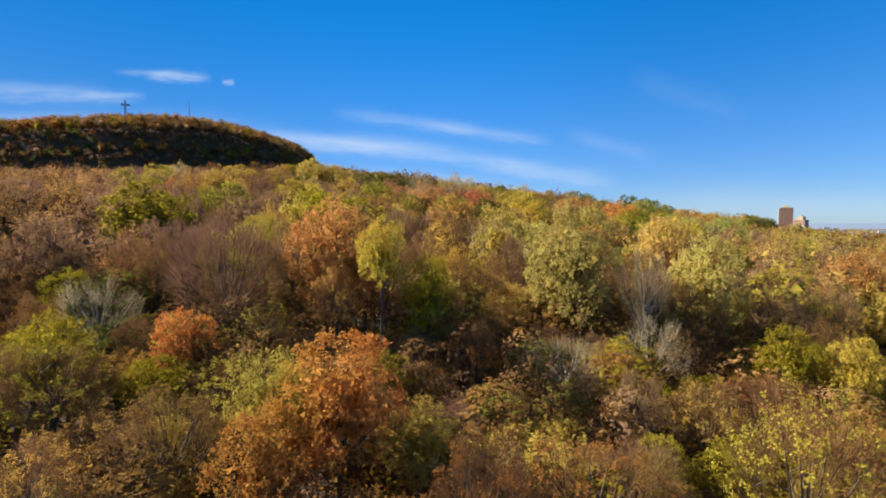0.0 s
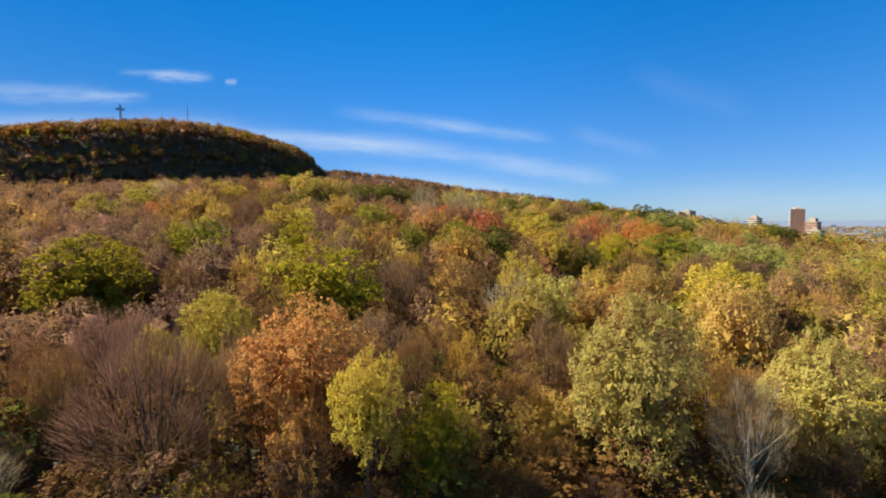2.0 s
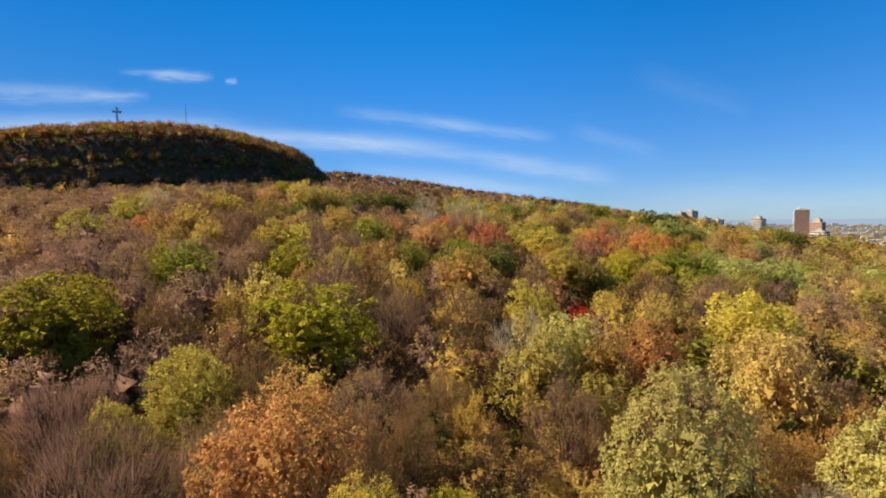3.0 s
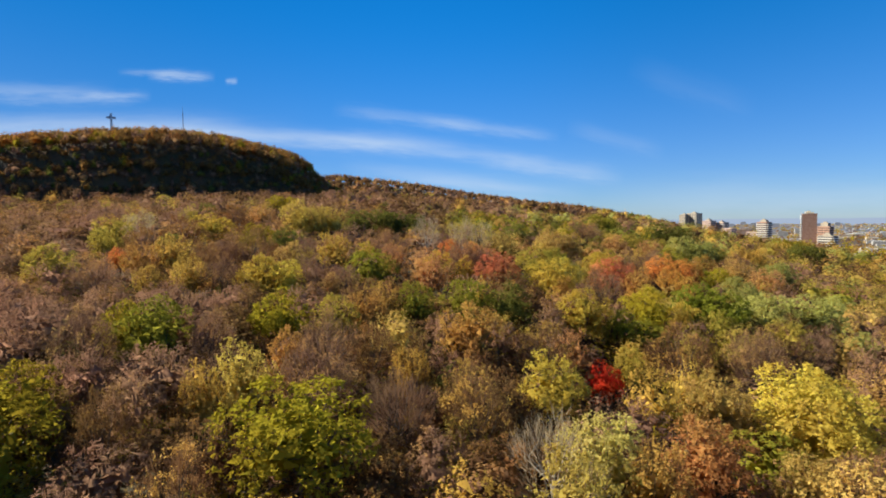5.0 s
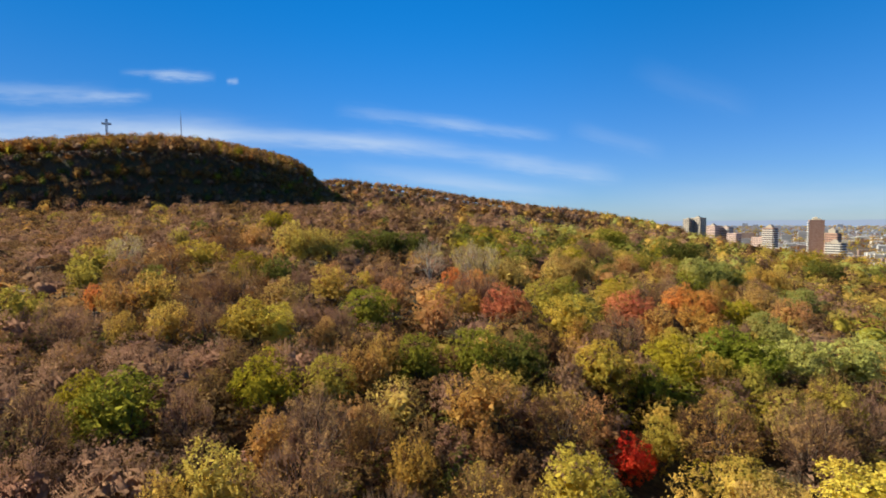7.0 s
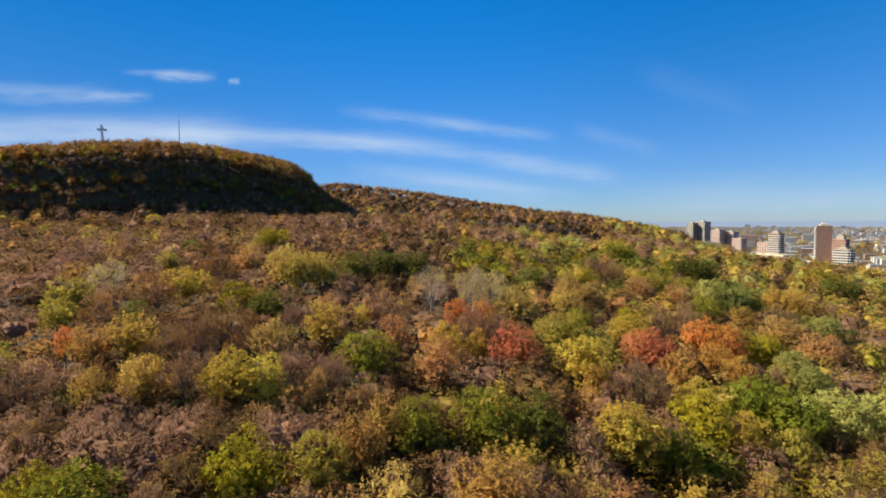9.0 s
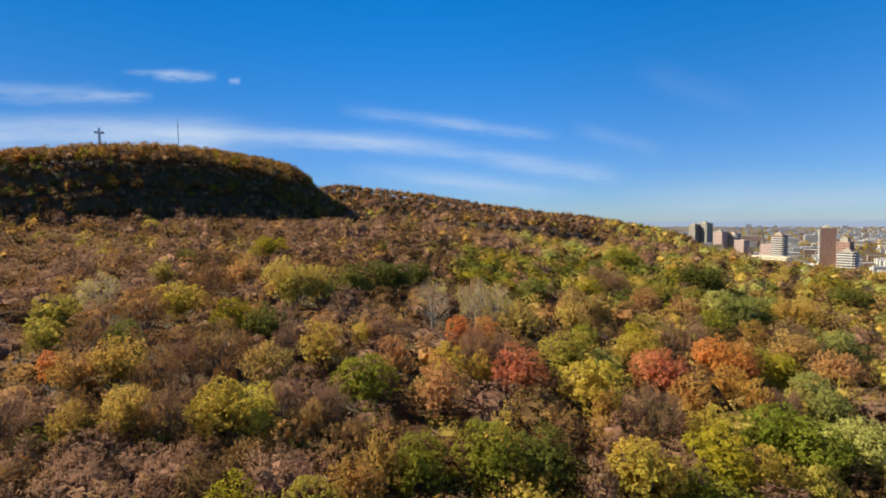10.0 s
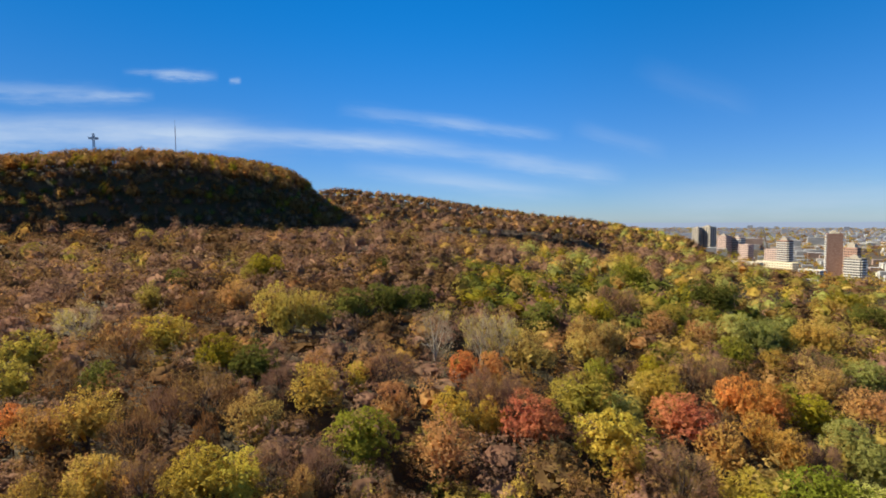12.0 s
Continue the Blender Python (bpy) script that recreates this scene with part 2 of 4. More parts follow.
def ground_z(x, y):
    """Height of the ground: a city plain, a wooded slope, and a steep wooded hill."""
    x, y = np.asarray(x, float), np.asarray(y, float)
    z = np.full(np.broadcast(x, y).shape, -32.0)
    for cx, cy, r, h in HILLS:
        z = z + h * np.exp(-((x - cx) ** 2 + (y - cy) ** 2) / (2 * r * r))
    z = z + hill(x, y) + ridge(x, y, 18, 690, 130, 150, 4, 5.7, 20) + ridge(x, y, 62, 612, 86, 66, 4, 14, 13)
    return np.where(z < -30, -34 + 4 * np.exp(np.minimum((z + 30) / 4, 0)), z)


def forest_edge(y):
    """East of this x lies the city."""
    y = np.asarray(y, float)
    return np.where(y < 315, 215.0, np.where(y < 462, 215 + 0.1 * (y - 315), 229 + 0.39 * (y - 462)))


def mesh_of(name, V, F, mat=None):
    """A mesh from arrays of places and of faces with the same number of corners."""
    V, F = np.asarray(V, np.float32), np.asarray(F, np.int32)
    me = bpy.data.meshes.new(name)
    me.vertices.add(len(V))
    me.vertices.foreach_set("co", V.ravel())
    me.loops.add(F.size)
    me.loops.foreach_set("vertex_index", F.ravel())
    me.polygons.add(len(F))
    me.polygons.foreach_set("loop_start", np.arange(len(F), dtype=np.int32) * F.shape[1])
    me.update(calc_edges=True)
    me.validate()
    if mat:
        me.materials.append(mat)
    return me


def ground_material():
    m, t = material("ground")
    N, L = t.nodes.new, t.links.new
    geo = N("ShaderNodeNewGeometry")
    a, b, c = N("ShaderNodeTexNoise"), N("ShaderNodeTexNoise"), N("ShaderNodeTexNoise")
    for n, s in ((a, 0.12), (b, 1.7), (c, 9.0)):
        n.inputs["Scale"].default_value, n.inputs["Detail"].default_value = s, 6.0
        L(geo.outputs["Position"], n.inputs["Vector"])
    r1, r2 = N("ShaderNodeValToRGB"), N("ShaderNodeValToRGB")
    r1.color_ramp.elements[0].color, r1.color_ramp.elements[1].color = lin(54, 39, 25), lin(102, 74, 44)
    r1.color_ramp.elements[0].position, r1.color_ramp.elements[1].position = 0.35, 0.68
    r2.color_ramp.elements[0].color, r2.color_ramp.elements[1].color = lin(46, 43, 22), lin(88, 74, 38)
    r2.color_ramp.elements[0].position, r2.color_ramp.elements[1].position = 0.35, 0.7
    L(c.outputs[0], r1.inputs[0])
    L(b.outputs[0], r2.inputs[0])
    mix = N("ShaderNodeMix")
    mix.data_type = "RGBA"
    st = N("ShaderNodeMapRange")
    st.inputs[1].default_value, st.inputs[2].default_value = 0.42, 0.6
    L(a.outputs[0], st.inputs[0])
    L(st.outputs[0], mix.inputs[0])
    L(r1.outputs[0], mix.inputs[6])
    L(r2.outputs[0], mix.inputs[7])
    p, out, bu = N("ShaderNodeBsdfPrincipled"), N("ShaderNodeOutputMaterial"), N("ShaderNodeBump")
    p.inputs["Roughness"].default_value = 0.95
    bu.inputs["Strength"].default_value, bu.inputs["Distance"].default_value = 0.6, 0.15
    L(c.outputs[0], bu.inputs["Height"])
    L(bu.outputs[0], p.inputs["Normal"])
    L(mix.outputs[2], p.inputs["Base Color"])
    L(p.outputs[0], out.inputs[0])
    return m


def sheet(xs, ys, zf):
    X, Y = np.meshgrid(xs, ys)
    Z = zf(X, Y)
    n = len(xs)
    i = (np.arange(len(ys) - 1)[:, None] * n + np.arange(n - 1)).ravel()
    return np.stack([X.ravel(), Y.ravel(), Z.ravel()], 1), np.stack([i, i + 1, i + n + 1, i + n], 1)


def steps(near, fine, far):
    inner = np.arange(-near, near + 1, fine)
    outer = np.geomspace(near + fine * 2, far, 22)
    return np.concatenate([-outer[::-1], inner, outer])


xs = np.unique(np.concatenate([steps(700, 14, 4600), np.arange(-600, -90, 5.0), np.arange(90, 200, 5.0)]))
ys = np.unique(np.concatenate([steps(1300, 14, 4700), np.arange(390, 560, 4.0)]))
V, F = sheet(xs, ys, ground_z)
ground = new("ground", mesh_of("ground", V, F, ground_material()))
for poly in ground.data.polygons:
    poly.use_smooth = True
tagged(ground, "leaf-strewn brown forest ground falling to a city plain", "ground", kind="structure")


# ---- trees ----
def ring_frame(d):
    d = d / (np.linalg.norm(d) + 1e-9)
    a = np.cross(d, (0.31, 0.22, 0.92))
    a = a / (np.linalg.norm(a) + 1e-9)
    return a, np.cross(d, a)


def tube(V, F, pts, radii, sides=5):
    """Adds a tapered tube along pts to the lists V and F (quads)."""
    start = len(V)
    for i, p in enumerate(pts):
        d = pts[min(i + 1, len(pts) - 1)] - pts[max(i - 1, 0)]
        a, b = ring_frame(d)
        for k in range(sides):
            w = 2 * math.pi * k / sides
            V.append(p + radii[i] * (math.cos(w) * a + math.sin(w) * b))
    for i in range(len(pts) - 1):
        for k in range(sides):
            j, n = start + i * sides + k, start + i * sides + (k + 1) % sides
            F.append((j, n, n + sides, j + sides))


def wood(rng, clumps, upright):
    """Trunk, limbs and branches that reach the clumps."""
    V, F = [], []
    bend = rng.normal(0, 0.35, 2)
    spine = [np.array((bend[0] * s * s, bend[1] * s * s, 8.2 * s - 0.4)) for s in np.linspace(0, 1, 7)]
    tube(V, F, [spine[0] - (0, 0, 14.0)] + spine, np.r_[0.34, np.linspace(0.27, 0.09, 7)], 6)
    nodes = [(p, 0.2 - 0.02 * i) for i, p in enumerate(spine) if i >= 2]
    order = np.argsort(-np.linalg.norm(clumps - (0, 0, 7), axis=1))
    for n, c in enumerate(clumps[order[: 11]]):
        s = rng.uniform(0.22, 0.8)
        a = np.array((bend[0] * s * s, bend[1] * s * s, 8.2 * s - 0.4))
        lift = 1.0 if upright else 0.45
        mid = (a * 0.5 + c * 0.5) + np.array((0, 0, -0.5 + (0.2 if upright else 0.5)))
        mid[:2] = a[:2] * (0.4 + 0.2 * lift) + c[:2] * (0.6 - 0.2 * lift)
        line = [(1 - q) ** 2 * a + 2 * q * (1 - q) * mid + q * q * c for q in np.linspace(0, 1, 6)]
        tube(V, F, line, np.linspace(0.10, 0.025, 6), 5)
        nodes += [(p, 0.06) for p in line[1:]]
    where = np.array([p for p, _ in nodes])
    for c in clumps[order[11:]]:
        near = where[np.argmin(np.linalg.norm(where - c + (0, 0, 0.8), axis=1))]
        mid = (near + c) / 2 + rng.normal(0, 0.15, 3)
        tube(V, F, [near, mid, c], (0.05, 0.035, 0.015), 3)
    return np.array(V), F


def unit(v):
    return v / (np.linalg.norm(v, axis=1)[:, None] + 1e-9)


def leaf_sprays(rng, centres, radius, each, size, shell=0.6, corners=4, slim=0.72, rise=0.0, heart=(0, 0, 6.5), loose=0.38):
    """Leaf sprays: small rhombs or triangles on the outer side of round clumps, facing out of the crown; rise turns them upright."""
    n = len(centres) * each
    c = np.repeat(centres, each, 0)
    away = unit(c - np.array(heart))
    d = unit(rng.normal(size=(n, 3)) + away * 0.5)
    rad = np.repeat(radius, each)
    p = c + d * (rad * rng.uniform(shell, 1, n))[:, None] * (1, 1, 0.85)
    nrm = unit(d * 0.55 + away * 0.75 + rng.normal(size=(n, 3)) * loose + (0, 0, 0.2))
    grow = rng.normal(size=(n, 3)) * (1 - 0.75 * rise) + (away * 0.7 + (0, 0, 0.9)) * rise * 1.6
    b = unit(np.cross(nrm, grow))
    a = np.cross(b, nrm)
    s = size * rng.uniform(0.55, 1.4, n)[:, None]
    w = s * slim * 0.5
    if corners == 3:
        V = np.stack([p - a * s * 0.4 - b * w, p - a * s * 0.4 + b * w, p + a * s * 0.7], 1)
    else:
        V = np.stack([p - a * s * 0.5, p - b * w, p + a * s * 0.5, p + b * w], 1)
    return V.reshape(-1, 3), np.arange(corners * n).reshape(-1, corners)


class Crown:
    """A crown 9 m wide with its top near 12.5 m, made of many rounded clumps of branch ends."""

    def __init__(self, rng, upright, count):
        i = np.arange(count)
        h = 1 - 1.42 * (i + 0.5) / count
        w = i * 2.39996 + rng.uniform(0, 6.28)
        ring = np.sqrt(1 - h * h)
        d = unit(np.c_[ring * np.cos(w), ring * np.sin(w), h] + rng.normal(size=(count, 3)) * 0.16)
        self.r = rng.uniform(1.0, 1.75, count) * (0.9 if upright else 1.0)
        reach = rng.uniform(0.74, 1.05, count)
        axes = np.where(d[:, 2:] > 0, (3.45, 3.45, 4.3), (3.3, 3.3, 4.6))
        c = d * axes * reach[:, None]
        c[:, :2] *= np.where(d[:, 2] < 0, 1 + (0.5 if upright else 0.2) * d[:, 2], 1.0)[:, None]
        self.c = c + (0, 0, 7.0)
        self.tall = 1.35 if upright else 1.0

    def sample(self, rng, n, inner=0.86):
        """Places on the outside of the clumps, the way out of the clump and out of the crown."""
        k = rng.choice(len(self.r), n * 3, p=self.r ** 2 / (self.r ** 2).sum())
        away = unit(self.c[k] - (0, 0, 5.5))
        u = unit(rng.normal(size=(n * 3, 3)) + away * 0.75 + (0, 0, 0.25))
        p = self.c[k] + u * self.r[k][:, None] * (1, 1, self.tall)
        gap = np.linalg.norm(p[:, None] - self.c[None], axis=2) / self.r[None]
        gap[np.arange(len(k)), k] = 9
        free = np.flatnonzero((gap.min(1) > inner) & (p[:, 2] > 1.0))[:n]
        return p[free], u[free], away[free]

    def sprays(self, rng, count, each, leaf, length, jitter, rise, loose, slim=0.75):
        """Leaves set along short branch ends that grow out of the clumps; rise turns the ends upright."""
        p, u, away = self.sample(rng, count)
        n = len(p)
        way = unit(u * (1.1 - rise) + away * 0.45 + (0, 0, 1.3 * rise) + rng.normal(size=(n, 3)) * 0.28)
        L_ = length * rng.uniform(0.5, 1.35, n)
        p, u, way, L_, away = (np.repeat(v, each, 0) for v in (p, u, way, L_, away))
        m = len(p)
        at = rng.uniform(-0.6, 0.6, m) * L_
        thin = (0.4 + 0.6 * np.clip(0.55 - at / np.maximum(L_, 1e-6), 0, 1))[:, None]
        q = p + way * at[:, None] + rng.normal(size=(m, 3)) * jitter * thin
        return self.blades(rng, q, u * 0.6 + away * 0.5 + (0, 0, 0.25), way, leaf, loose, slim)

    def blades(self, rng, q, face, way, leaf, loose, slim):
        m = len(q)
        nrm = unit(unit(face) + rng.normal(size=(m, 3)) * loose)
        b = unit(np.cross(nrm, way + rng.normal(size=(m, 3)) * 0.7))
        a = np.cross(b, nrm)
        s = leaf * rng.uniform(0.6, 1.4, m)[:, None]
        w = s * slim * 0.5
        return np.stack([q - a * s * 0.4 - b * w, q - a * s * 0.4 + b * w, q + a * s * 0.7], 1).reshape(-1, 3)

    def heart(self, rng, count, leaf):
        """The shaded leaves deep inside."""
        k = rng.integers(0, len(self.r), count)
        q = (self.c[k] - (0, 0, 6.8)) * rng.uniform(0.25, 0.92, (count, 1)) + (0, 0, 6.8) + rng.normal(size=(count, 3)) * 0.35
        return self.blades(rng, q, q - (0, 0, 6.0), rng.normal(size=(count, 3)), leaf, 0.6, 0.9)

    def body(self, fine, size=0.86):
        """The closed mass of the crown, seen from afar, as triangles."""
        bm = bmesh.new()
        bmesh.ops.create_icosphere(bm, subdivisions=fine, radius=1.0)
        d = unit(np.array([v.co for v in bm.verts]))
        T = np.array([[v.index for v in f.verts] for f in bm.faces])
        bm.free()
        c = self.c - (0, 0, 7.0)
        along = d @ c.T
        inside = self.r[None] ** 2 - (c * c).sum(1)[None] + along ** 2
        r = np.where(inside > 0, along + np.sqrt(np.maximum(inside, 0)), 2.6).max(1)
        return d * (r * size)[:, None] + (0, 0, 7.0), T

    def normals(self, p):
        """The soft outward shading of places in the crown."""
        k = np.argmin(np.linalg.norm(p[:, None] - self.c[None], axis=2) / self.r[None], axis=1)
        return unit(unit(p - self.c[k]) * 0.5 + unit(p - (0, 0, 4.5)) * 0.75)

    def twigs(self, rng, count, length, width, up=0.6):
        """Fine twigs: long narrow wedges fanning out of the clumps."""
        p, u, away = self.sample(rng, count, 0.7)
        n = len(p)
        way = unit(u * 0.55 + away * 0.5 + (0, 0, up) + rng.normal(size=(n, 3)) * 0.2)
        L_ = length * rng.uniform(0.5, 1.2, n)[:, None]
        p = p - way * L_ * rng.uniform(0.45, 1.25, (n, 1))
        a = unit(np.cross(way, u + rng.normal(size=(n, 3)) * 0.5))
        w = width * rng.uniform(0.6, 1.4, n)[:, None]
        return np.stack([p - a * w * 0.5, p + a * w * 0.5, p + way * L_], 1).reshape(-1, 3)


# forms: clumps, sprays near by, leaf, spray length, jitter, rise, twigs near by, twig length, upright
FORMS = {
    "full": (30, 430, 0.155, 0.75, 0.21, 0.22, 260, 0.9, False),
    "feather": (24, 380, 0.145, 1.35, 0.15, 0.62, 900, 1.3, True),
    "sparse": (28, 150, 0.13, 0.9, 0.20, 0.45, 4000, 1.35, True),
    "bare": (28, 0, 0.16, 0.9, 0.20, 0.45, 5200, 1.5, True),
    "haze": (22, 150, 0.13, 0.9, 0.22, 0.5, 3200, 1.5, True),
    "sapling": (16, 0, 0.16, 0.9, 0.2, 0.5, 1500, 1.9, True),
}
VARIANTS = {"full": 6, "feather": 5, "sparse": 5, "bare": 4, "haze": 3, "sapling": 3}
TREE, LIGHT = {}, {}
EMPTY = np.zeros((0, 3))


def outward(V, F, N):
    """Turns the faces that look into the crown."""
    A, B, C = V[F[:, 0]], V[F[:, 1]], V[F[:, 2]]
    back = (np.cross(B - A, C - A) * N[F].sum(1)).sum(1) < 0
    return np.where(back[:, None], F[:, ::-1], F)


def faces(name, chunks, mat):
    V = np.concatenate(chunks)
    return mesh_of(name, V, np.arange(len(V)).reshape(-1, 3), mat)


for f_no, (form, (clumps, sprays, leaf, length, jitter, rise, twigs, reach, upright)) in enumerate(FORMS.items()):
    leafy = form in ("full", "feather")
    for v_no in range(VARIANTS[form]):
        rng = np.random.default_rng(100 * f_no + v_no)
        crown = Crown(rng, upright, clumps)
        parts = {}
        V, F = wood(rng, crown.c * (0.96, 0.96, 0.97), upright)
        parts["trunk"] = mesh_of("trunk_" + form, V, F, BARK["brown"])
        for tail, share, each, big, fat in (("", 1.0, 27, 1.12, 0.024), ("_far", 0.75, 12, 1.85, 0.05)):
            if sprays:
                chunks = [crown.sprays(rng, round(sprays * share), each, leaf * big, length, jitter * (1 if tail == "" else 1.15), rise, 0.5)]
                if leafy:
                    chunks.append(crown.heart(rng, 900 if tail == "" else 420, 0.55 if tail == "" else 0.8))
                parts["crown" + tail] = faces("crown_" + form, chunks, LEAF["green"])
            parts["branchwork" + tail] = faces("branchwork_" + form, [crown.twigs(rng, round(twigs * (1.0 if tail == "" else 0.5)), reach, fat)], TWIG["brown"])
        TREE[form, v_no] = parts
        # lighter arrays of the same forms, for the joined woods farther off
        for level, (share, each, big, some, fat) in enumerate(((0.5, 4, 2.7, 0.035, 0.10), (0.36, 2, 4.4, 0.008, 0.22), (0.14, 2, 7.0, 0.0, 0.5), (0.5, 9, 2.1, 0.13, 0.06))):
            tone = dict(length=length * (0.9, 0.7, 0.6, 1)[level], jitter=jitter * (0.9, 0.7, 0.5, 1.0)[level], rise=rise * (0.9, 0.7, 0.5, 1)[level], loose=(0.26, 0.18, 0.12, 0.36)[level])
            leaves = twig_ends = EMPTY
            if level == 3:
                deep = (crown.heart(rng, 120, 1.1), np.arange(360).reshape(-1, 3))
            else:
                deep = crown.body(2 if level == 0 else 1, (0.55, 0.66, 0.74)[level])
            if sprays:
                leaves = crown.sprays(rng, round(sprays * share * (1.0 if leafy else 0.8)), each, leaf * big, slim=0.85 if form == "full" else 0.6, **tone)
            if not leafy:
                twig_ends = np.concatenate([crown.twigs(rng, round(twigs * some), reach, fat, 0.8), crown.sprays(rng, round((340, 420, 420, 300)[level] * share), each, 0.16 * big, slim=(0.5, 0.7, 0.85, 0.4)[level], **tone)])
            pieces = [("leaf", leaves, np.arange(len(leaves)).reshape(-1, 3)), ("twig", twig_ends, np.arange(len(twig_ends)).reshape(-1, 3))]
            if form not in ("haze", "sapling"):
                pieces.append(("leaf" if leafy else "twig",) + deep)
            LIGHT[form, v_no, level] = [(what, V, outward(V, F, crown.normals(V)), crown.normals(V)) for what, V, F in pieces if len(V)]

KINDS = {  # kind: form, leaf tone, twigs, bark
    "G": ("full", "green", "brown", "brown"), "GB": ("full", "bright_green", "brown", "brown"), "D": ("full", "dark_green", "brown", "brown"),
    "S": ("full", "sage", "brown", "brown"), "L": ("full", "lime", "brown", "brown"), "LG": ("full", "lime_green", "brown", "brown"),
    "LO": ("full", "olive", "brown", "brown"), "LT": ("feather", "pale_lime", "brown", "brown"), "Y": ("full", "yellow", "brown", "brown"),
    "YL": ("full", "lemon", "brown", "brown"), "YO": ("feather", "gold", "brown", "brown"), "YT": ("feather", "tan_yellow", "brown", "brown"),
    "O": ("full", "orange", "brown", "brown"), "OR": ("full", "red_orange", "brown", "brown"), "K": ("full", "scarlet", "brown", "brown"),
    "R": ("full", "crimson", "brown", "brown"), "P": ("feather", "rust", "mauve", "brown"), "PO": ("full", "salmon", "brown", "brown"),
    "PT": ("feather", "pink_tan", "mauve", "brown"), "T": ("feather", "tan", "brown", "brown"), "TS": ("full", "tan_sage", "brown", "brown"),
    "OT": ("feather", "orange_tan", "brown", "brown"), "B": ("sparse", "brown", "brown", "brown"), "BO": ("sparse", "rust_brown", "brown", "brown"),
    "PB": ("sparse", "pink_brown", "mauve", "brown"), "BT": ("sparse", "tan_brown", "brown", "brown"), "BL": ("sparse", "sparse_lime", "brown", "brown"),
    "HB": ("full", "rust_brown", "brown", "brown"), "HT": ("full", "tan_brown", "brown", "brown"), "HP": ("full", "pink_brown", "mauve", "brown"), "HK": ("full", "brown", "brown", "brown"), "HM": ("full", "mauve_brown", "mauve", "brown"),
    "WL": ("haze", "pale_haze", "pale", "pale"), "M": ("bare", "", "mauve", "brown"), "W": ("sapling", "", "pale", "pale"),
}
tree_count = 0


def child(name, me, parent, mat):
    ob = new(name, me)
    ob.parent = parent
    ob.material_slots[0].link = "OBJECT"
    ob.material_slots[0].material = mat
    return ob


def plant(kind, x, y, height, radius):
    """One tree: trunk with its limbs, crown of leaves and fine twigs."""
    global tree_count
    form, tone, twig, bark = KINDS[kind]
    rng = random.Random(tree_count * 7 + 3)
    parts = TREE[form, rng.randrange(VARIANTS[form])]
    root = new("tree")
    root.empty_display_size = 0.5
    lift = float(ground_z(x, y)) - 0.1
    tall = min(height / 12.3, 1.5 * radius / 4.6)
    root.matrix_world = Matrix.LocRotScale((x, y, lift + height - 12.3 * tall), Euler((0, 0, rng.uniform(0, 6.28))), (radius / 4.6, radius / 4.6, tall))
    child("trunk", parts["trunk"], root, BARK[bark])
    tail = "" if y < 62 else "_far"
    tagged(child("branchwork", parts["branchwork" + tail], root, TWIG[twig]), kind="stuff")
    if "crown" in parts:
        tagged(child("crown", parts["crown" + tail], root, LEAF[tone]), kind="stuff")
    if form in ("bare", "sapling"):
        words = "bare tree with fine %s twigs in the forest" % ("pale grey" if twig == "pale" else "mauve-brown")
    else:
        words = "%stree with %s in the forest" % ("half-bare " if form in ("sparse", "haze") else "", LEAVES[tone][1])
    tagged(root, words, "tree", "trees of the autumn forest")
    tree_count += 1
    return root


PLANTED = []


def stand(*rows):
    """Single trees by kind, place, height and crown radius."""
    for kind, x, y, height, radius in rows:
        plant(kind, x, y, height, radius)
        PLANTED.append((x, y, radius))


stand(
    ("BL", 15.1, 20.0, 9.6, 3.4), ("O", -7.6, 21.0, 7.1, 2.3), ("O", -5.2, 24.5, 9.3, 3.2), ("YL", 11.8, 26.0, 4.3, 1.6),
    ("YL", -15.4, 27.0, 3.1, 1.7), ("BL", -22.5, 28.0, 6.6, 3.5), ("YL", 28.7, 34.0, 8.1, 2.1), ("BO", -0.9, 34.0, 4.4, 2.3),
    ("OR", -18.3, 35.0, 6.7, 2.4), ("W", 8.8, 35.0, 7.1, 3.8), ("LG", 25.7, 36.0, 8.1, 2.5), ("BO", -15.4, 37.0, 4.4, 3.4),
    ("YL", -4.7, 38.0, 14.0, 2.0), ("W", 16.2, 38.0, 7.6, 3.3), ("BO", 2.7, 38.0, 6.0, 2.4), ("BT", -8.8, 40.0, 10.0, 2.0),
)
stand(
    ("W", 17.4, 42.0, 12.9, 2.5), ("LG", -31.8, 42.0, 7.2, 2.6), ("M", -18.7, 43.0, 13.0, 5.6), ("LO", -1.2, 43.0, 10.4, 2.2),
    ("PO", -9.6, 44.5, 14.7, 4.5), ("BO", 5.5, 46.0, 5.7, 3.4), ("TS", 12.4, 47.0, 15.8, 4.5), ("TS", 25.9, 48.0, 13.3, 3.8),
    ("BO", -30.2, 48.0, 9.4, 2.8), ("L", -23.1, 50.5, 9.8, 2.2), ("B", -3.1, 52.0, 10.4, 2.1), ("L", -19.5, 55.0, 11.2, 3.3),
    ("PB", 8.0, 56.0, 10.8, 3.4), ("PO", 48.5, 56.0, 12.2, 5.5), ("YO", 1.2, 57.0, 8.6, 2.2), ("L", -21.7, 57.7, 11.0, 3.5),
)
